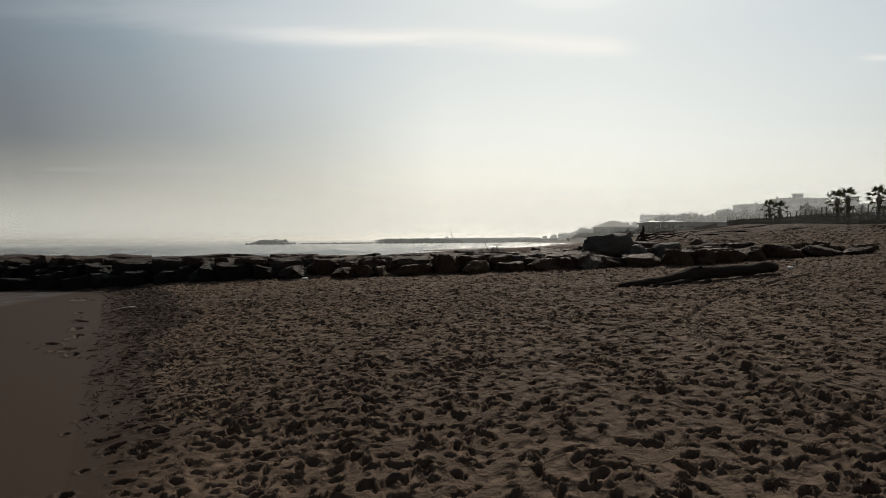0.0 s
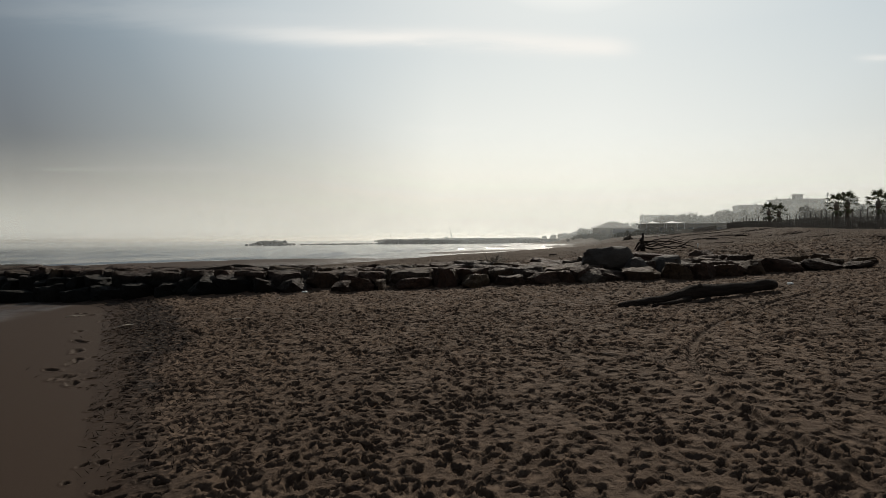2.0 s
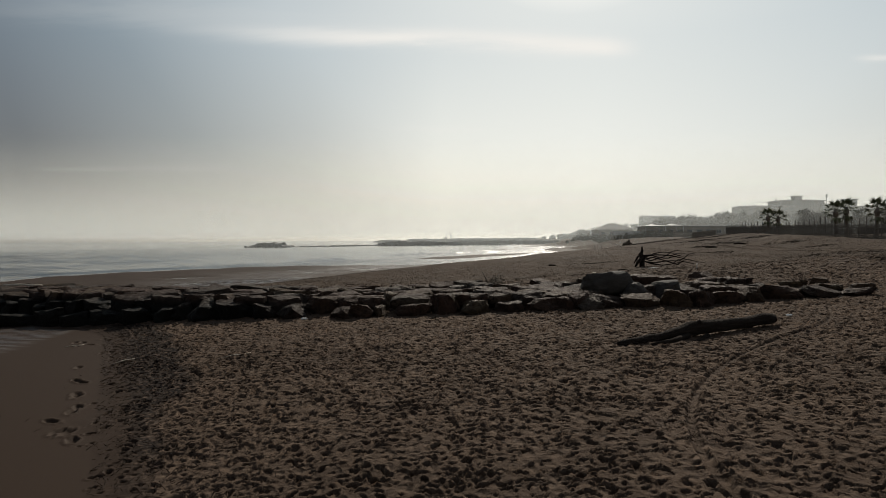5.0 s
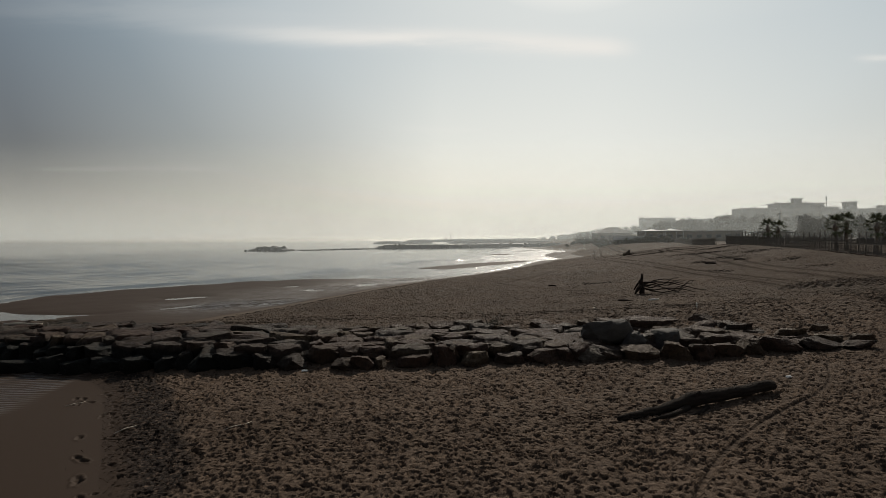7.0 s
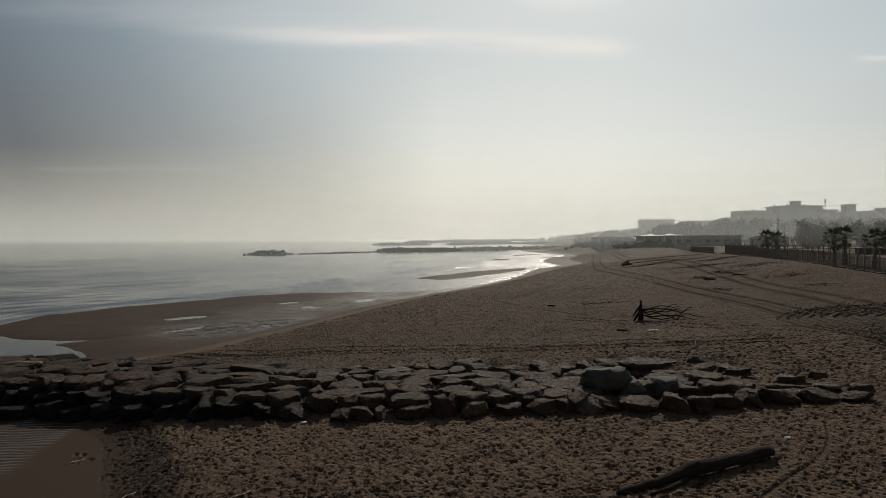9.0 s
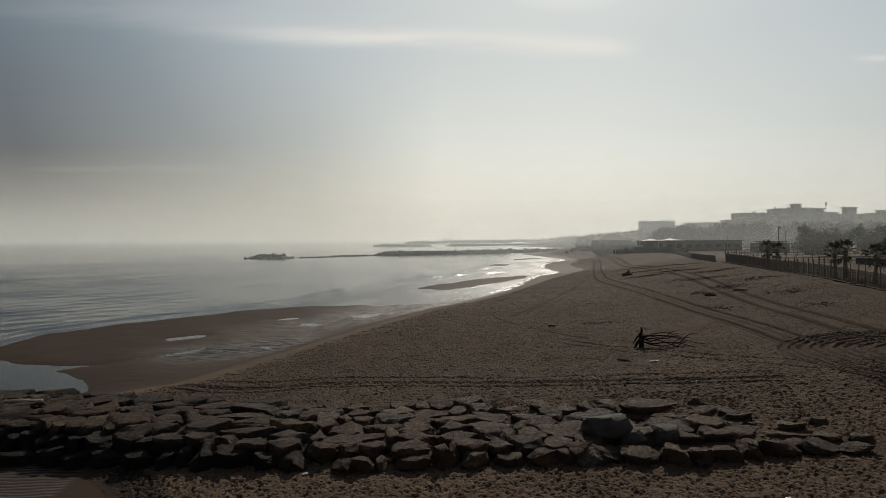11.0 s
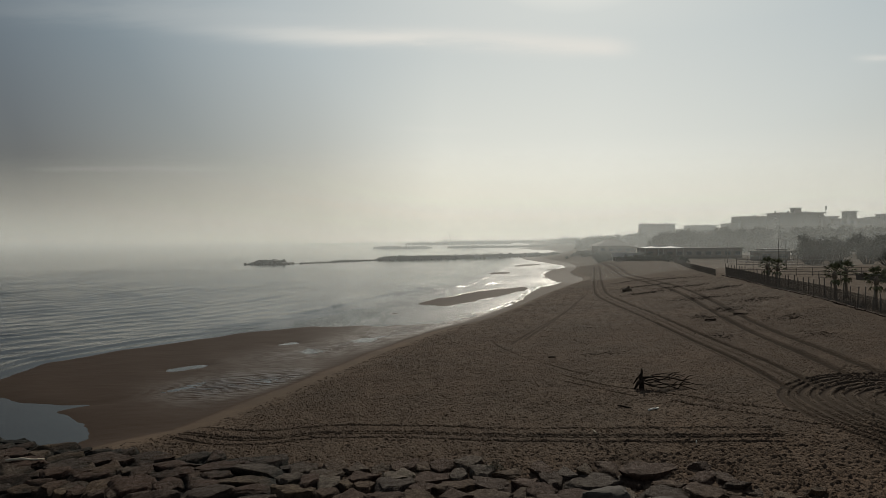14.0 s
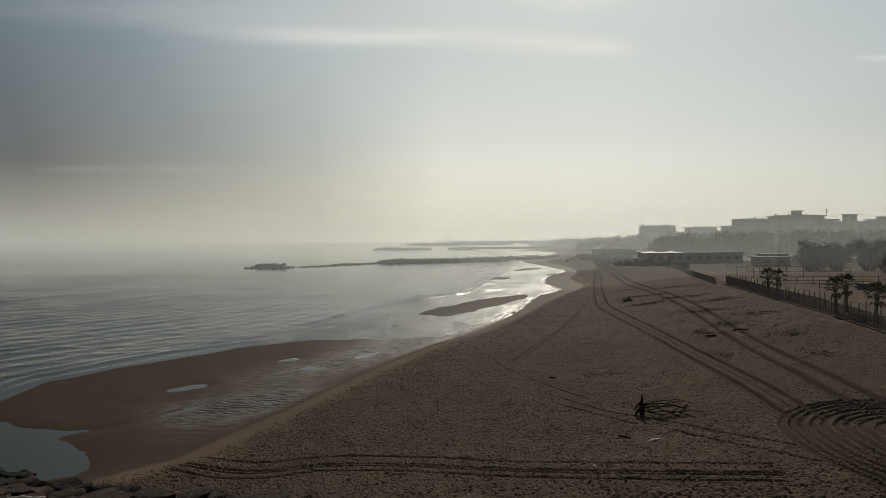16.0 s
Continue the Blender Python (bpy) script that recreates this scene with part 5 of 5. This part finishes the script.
for k, (bx, by, bh, bw) in enumerate(((92, 152, 7.4, 7), (98, 151, 7.0, 6.0), (96, 156, 6.4, 6), (105, 150, 5.8, 6.0), (112, 146, 6.6, 7.0), (104, 141, 5.4, 6.0), (119, 148, 7.4, 7.5), (99, 133, 4.4, 6.0), (110, 133, 5, 6))):
    make_bush_tree(bx, by, bh, bw, 50 + k, "grey-brown half-bare shrub behind the sand courts")


def make_dry_shrub(x, y, z):
    rng = random.Random(77)
    g = thing("dry_shrub", x, y, z, "small dry shrub with one long bare twig on the groyne", "shrub")
    limb(g, "twig", [(-0.1, 0, 0.0), (-0.2, 0, 0.3), (-0.38, 0, 0.62)], 0.02, 0.008, BARK)
    limb(g, "twig", [(0.1, 0, 0.0), (0.2, 0.1, 0.3), (0.35, 0.1, 0.5)], 0.02, 0.008, BARK)
    leaves_part("crown", g, [(0.0, 0, 0.15, 0.3), (0.3, 0, 0.2, 0.3), (0.15, 0.1, 0.2, 0.22), (-0.2, 0, 0.05, 0.2)], 130, 0.03, rng)


make_dry_shrub(1.9, 23.6, 1.15)


def make_woods(name, spots, count, size, seed, label):
    rng = random.Random(seed)
    centres = []
    bm = bmesh.new()
    for x, y, h, w in spots:
        z = ground_z(x, y)
        tube(bm, [(x, y, z - 0.3), (x + rng.uniform(-0.3, 0.3), y, z + h * 0.5), (x, y, z + h * 0.85)], [0.22, 0.16, 0.05], 5)
        for _ in range(12):
            a, r, t = rng.uniform(0, math.tau), w / 2 * math.sqrt(rng.random()), rng.uniform(0.08, 1.0)
            r *= 1.15 - 0.6 * t
            centres.append((x + r * math.cos(a), y + r * math.sin(a), z + h * t, w * rng.uniform(0.16, 0.3)))
    g = tagged(new(name), label, "trees", kind="stuff")
    part("trunks", bm, BARK, g)
    leaves_part("crowns", g, centres, count, size, rng)


def wood_spots(n, x0, x1, y0, y1, h0, h1, seed):
    rng = random.Random(seed)
    out = []
    while len(out) < n:
        y = rng.uniform(y0, y1)
        x = rng.uniform(x0, x1) * y / y0
        if x > float(shore_x(y)) + (34 if y < 380 else 16):
            out.append((x, y, min(rng.uniform(h0, h1), 2.5 + (x - float(shore_x(y))) / 9), rng.uniform(4, 8)))
    return out


make_woods("far_woods", wood_spots(230, 100, 196, 170, 250, 3.4, 7.0, 1), 32, 0.42, 1, "hazy mass of dark scrub and pines behind the beach")
make_woods("far_woods", wood_spots(280, 88, 240, 255, 345, 7.0, 11.0, 2), 32, 0.55, 2, "hazy belt of tall trees before the town")
make_woods("far_woods", wood_spots(330, 84, 300, 380, 640, 6, 13, 3), 28, 0.85, 3, "pale hazy belt of trees along the coast")
make_woods("far_woods", wood_spots(420, 104, 420, 640, 1500, 5, 10, 4), 34, 1.3, 4, "faint treeline on the far coast")


def along(pts, n, spread, h0, h1, seed):
    rng = random.Random(seed)
    out = []
    for _ in range(n):
        k = rng.randrange(len(pts) - 1)
        t = rng.random()
        x, y = pts[k][0] + (pts[k + 1][0] - pts[k][0]) * t, pts[k][1] + (pts[k + 1][1] - pts[k][1]) * t
        out.append((x + rng.gauss(0, spread), y + rng.gauss(0, spread), rng.uniform(h0, h1), rng.uniform(1.5, 3.5)))
    return out


make_woods("dune_scrub", along([(70, 172), (66, 188), (62, 196), (60, 215), (62, 240), (68, 262), (62, 280), (70, 300)], 110, 2.0, 0.8, 1.9, 6), 40, 0.16, 6, "low dark dune scrub between beach and club")


# ---- the town in haze ----
def make_block(x, y, w, d, h, floors, label, tower=None, balconies=True, overhang=0.6, turn=0.0):
    g = thing("apartment_building", x, y, ground_z(x, y) - 0.2, label, "building", "buildings of the town", turn=turn)
    part("wall", box(bmesh.new(), 0, 0, 0, w, d, h, 0.05), PLASTER, g)
    part("roof", box(bmesh.new(), 0, 0, h, w + overhang * 2, d + overhang * 2, 0.5, 0.05), GREY_ROOF, g)
    fh = h / floors
    n = max(3, int(w / 4))
    frame_me = mesh_of("window", box(bmesh.new(), 0, 0, 0, w / n * 0.55, 0.16, fh * 0.55, 0.02), PLASTER)
    pane_me = mesh_of("pane", box(bmesh.new(), 0, -0.1, 0.1, w / n * 0.45, 0.06, fh * 0.45), GLASS_DARK)
    for f in range(1, floors):
        for k in range(n):
            wd = piece("window", frame_me, g, Matrix.Translation((-w / 2 + (k + 0.5) * w / n, -d / 2 - 0.05, f * fh + fh * 0.25)))
            piece("pane", pane_me, wd, Matrix.Identity(4))
        if balconies:
            part("balcony", box(bmesh.new(), 0, -d / 2 - 0.7, f * fh, w * 0.94, 1.4, 0.2, 0.03), PLASTER, g)
            part("balcony", box(bmesh.new(), -w / 2 - 0.8, 0, f * fh, 1.6, d * 0.6, 0.9, 0.03), PLASTER, g)
    if tower:
        tx, tw, th = tower
        t = part("stair_tower", box(bmesh.new(), tx, 0, h + 0.4, tw, tw * 0.8, th, 0.05), PLASTER, g)
        part("cap", box(bmesh.new(), tx, 0, h + 0.4 + th, tw + 1.2, tw * 0.8 + 1.2, 0.4, 0.05), GREY_ROOF, t)
    rng = random.Random(int(x * 7))
    for _ in range(int(w / 5)):
        part("chimney", box(bmesh.new(), rng.uniform(-w / 2, w / 2) * 0.9, rng.uniform(-2, 2), h + 0.4, 0.7, 0.7, rng.uniform(0.8, 2.0), 0.03), PLASTER, g)
    return g


make_block(203.4, 576, 30.6, 12, 19.4, 6, "flat grey apartment block far off in haze", balconies=False, overhang=0.2)
make_block(237.8, 560, 24.6, 12, 17.2, 5, "low pale building with overhanging flat roof in haze", overhang=1.6)
make_block(218.1, 430, 20.5, 14, 20.4, 6, "pale apartment house above the trees in haze", balconies=False, overhang=0.4)
make_block(205.0, 434, 7.0, 12, 15.8, 5, "stepped wing of an apartment house in haze")
make_block(212.4, 366, 26.0, 14, 20.3, 6, "terraced apartment house with roof tower in haze", tower=(0.5, 4.6, 2.7), overhang=0.9)
make_block(240.0, 356, 23.5, 14, 16.3, 5, "broad apartment house with stair tower in haze", tower=(-1.7, 5.8, 4.0))
make_block(227.5, 362, 10, 10, 17.8, 5, "narrow house with a low roof between larger blocks in haze", balconies=False)
make_block(295, 400, 24, 14, 19.0, 6, "apartment house behind trees in haze", tower=(-6, 5, 1.4))
make_block(268, 392, 18, 12, 15.5, 5, "apartment house behind trees in haze")


def make_mast():
    g = thing("radio_mast", 228.5, 362, 19.5, "thin antenna mast on an apartment roof", "mast")
    part("pole", tube(bmesh.new(), [(0, 0, 2.4), (0, 0, 9)], [0.2, 0.15], 6), METAL, g)
    part("antenna", box(bmesh.new(), 0, 0, 7.2, 0.9, 0.5, 2.2, 0.05), METAL, g)


make_mast()


# ---- added veil sheets in place of sea haze, thinning upwards ----
def make_haze_sheet(y, top, share, x0, x1):
    m = bpy.data.materials.new("haze_sheet")
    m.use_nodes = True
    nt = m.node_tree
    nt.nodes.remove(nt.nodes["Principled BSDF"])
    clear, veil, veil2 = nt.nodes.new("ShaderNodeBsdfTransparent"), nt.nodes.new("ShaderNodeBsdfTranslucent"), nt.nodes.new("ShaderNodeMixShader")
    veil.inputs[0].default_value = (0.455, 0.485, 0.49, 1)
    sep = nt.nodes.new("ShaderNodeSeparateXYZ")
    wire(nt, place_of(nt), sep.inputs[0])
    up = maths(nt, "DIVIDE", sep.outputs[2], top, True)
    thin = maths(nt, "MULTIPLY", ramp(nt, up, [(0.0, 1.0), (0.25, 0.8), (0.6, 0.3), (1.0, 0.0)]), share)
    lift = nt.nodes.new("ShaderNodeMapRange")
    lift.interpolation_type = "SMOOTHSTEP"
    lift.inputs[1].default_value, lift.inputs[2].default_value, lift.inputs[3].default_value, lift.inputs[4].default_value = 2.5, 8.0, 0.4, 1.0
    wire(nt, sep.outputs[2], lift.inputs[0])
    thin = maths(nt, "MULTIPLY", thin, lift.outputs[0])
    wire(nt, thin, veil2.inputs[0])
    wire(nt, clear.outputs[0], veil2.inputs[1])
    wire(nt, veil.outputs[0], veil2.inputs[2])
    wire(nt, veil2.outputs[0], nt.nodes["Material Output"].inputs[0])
    bm = bmesh.new()
    vs = [bm.verts.new(p) for p in ((x0, y, -2), (x1, y, -2), (x1, y, top), (x0, y, top))]
    bm.faces.new(vs)
    tagged(new("backdrop", mesh_of("backdrop", bm, m)), "added translucent sheet that stands in for haze over the bay", "mist", kind="structure")


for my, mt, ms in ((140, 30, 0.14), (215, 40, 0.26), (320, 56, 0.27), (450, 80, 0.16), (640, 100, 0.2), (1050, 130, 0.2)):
    make_haze_sheet(my, mt, ms, -my * 1.4, my * 1.4)
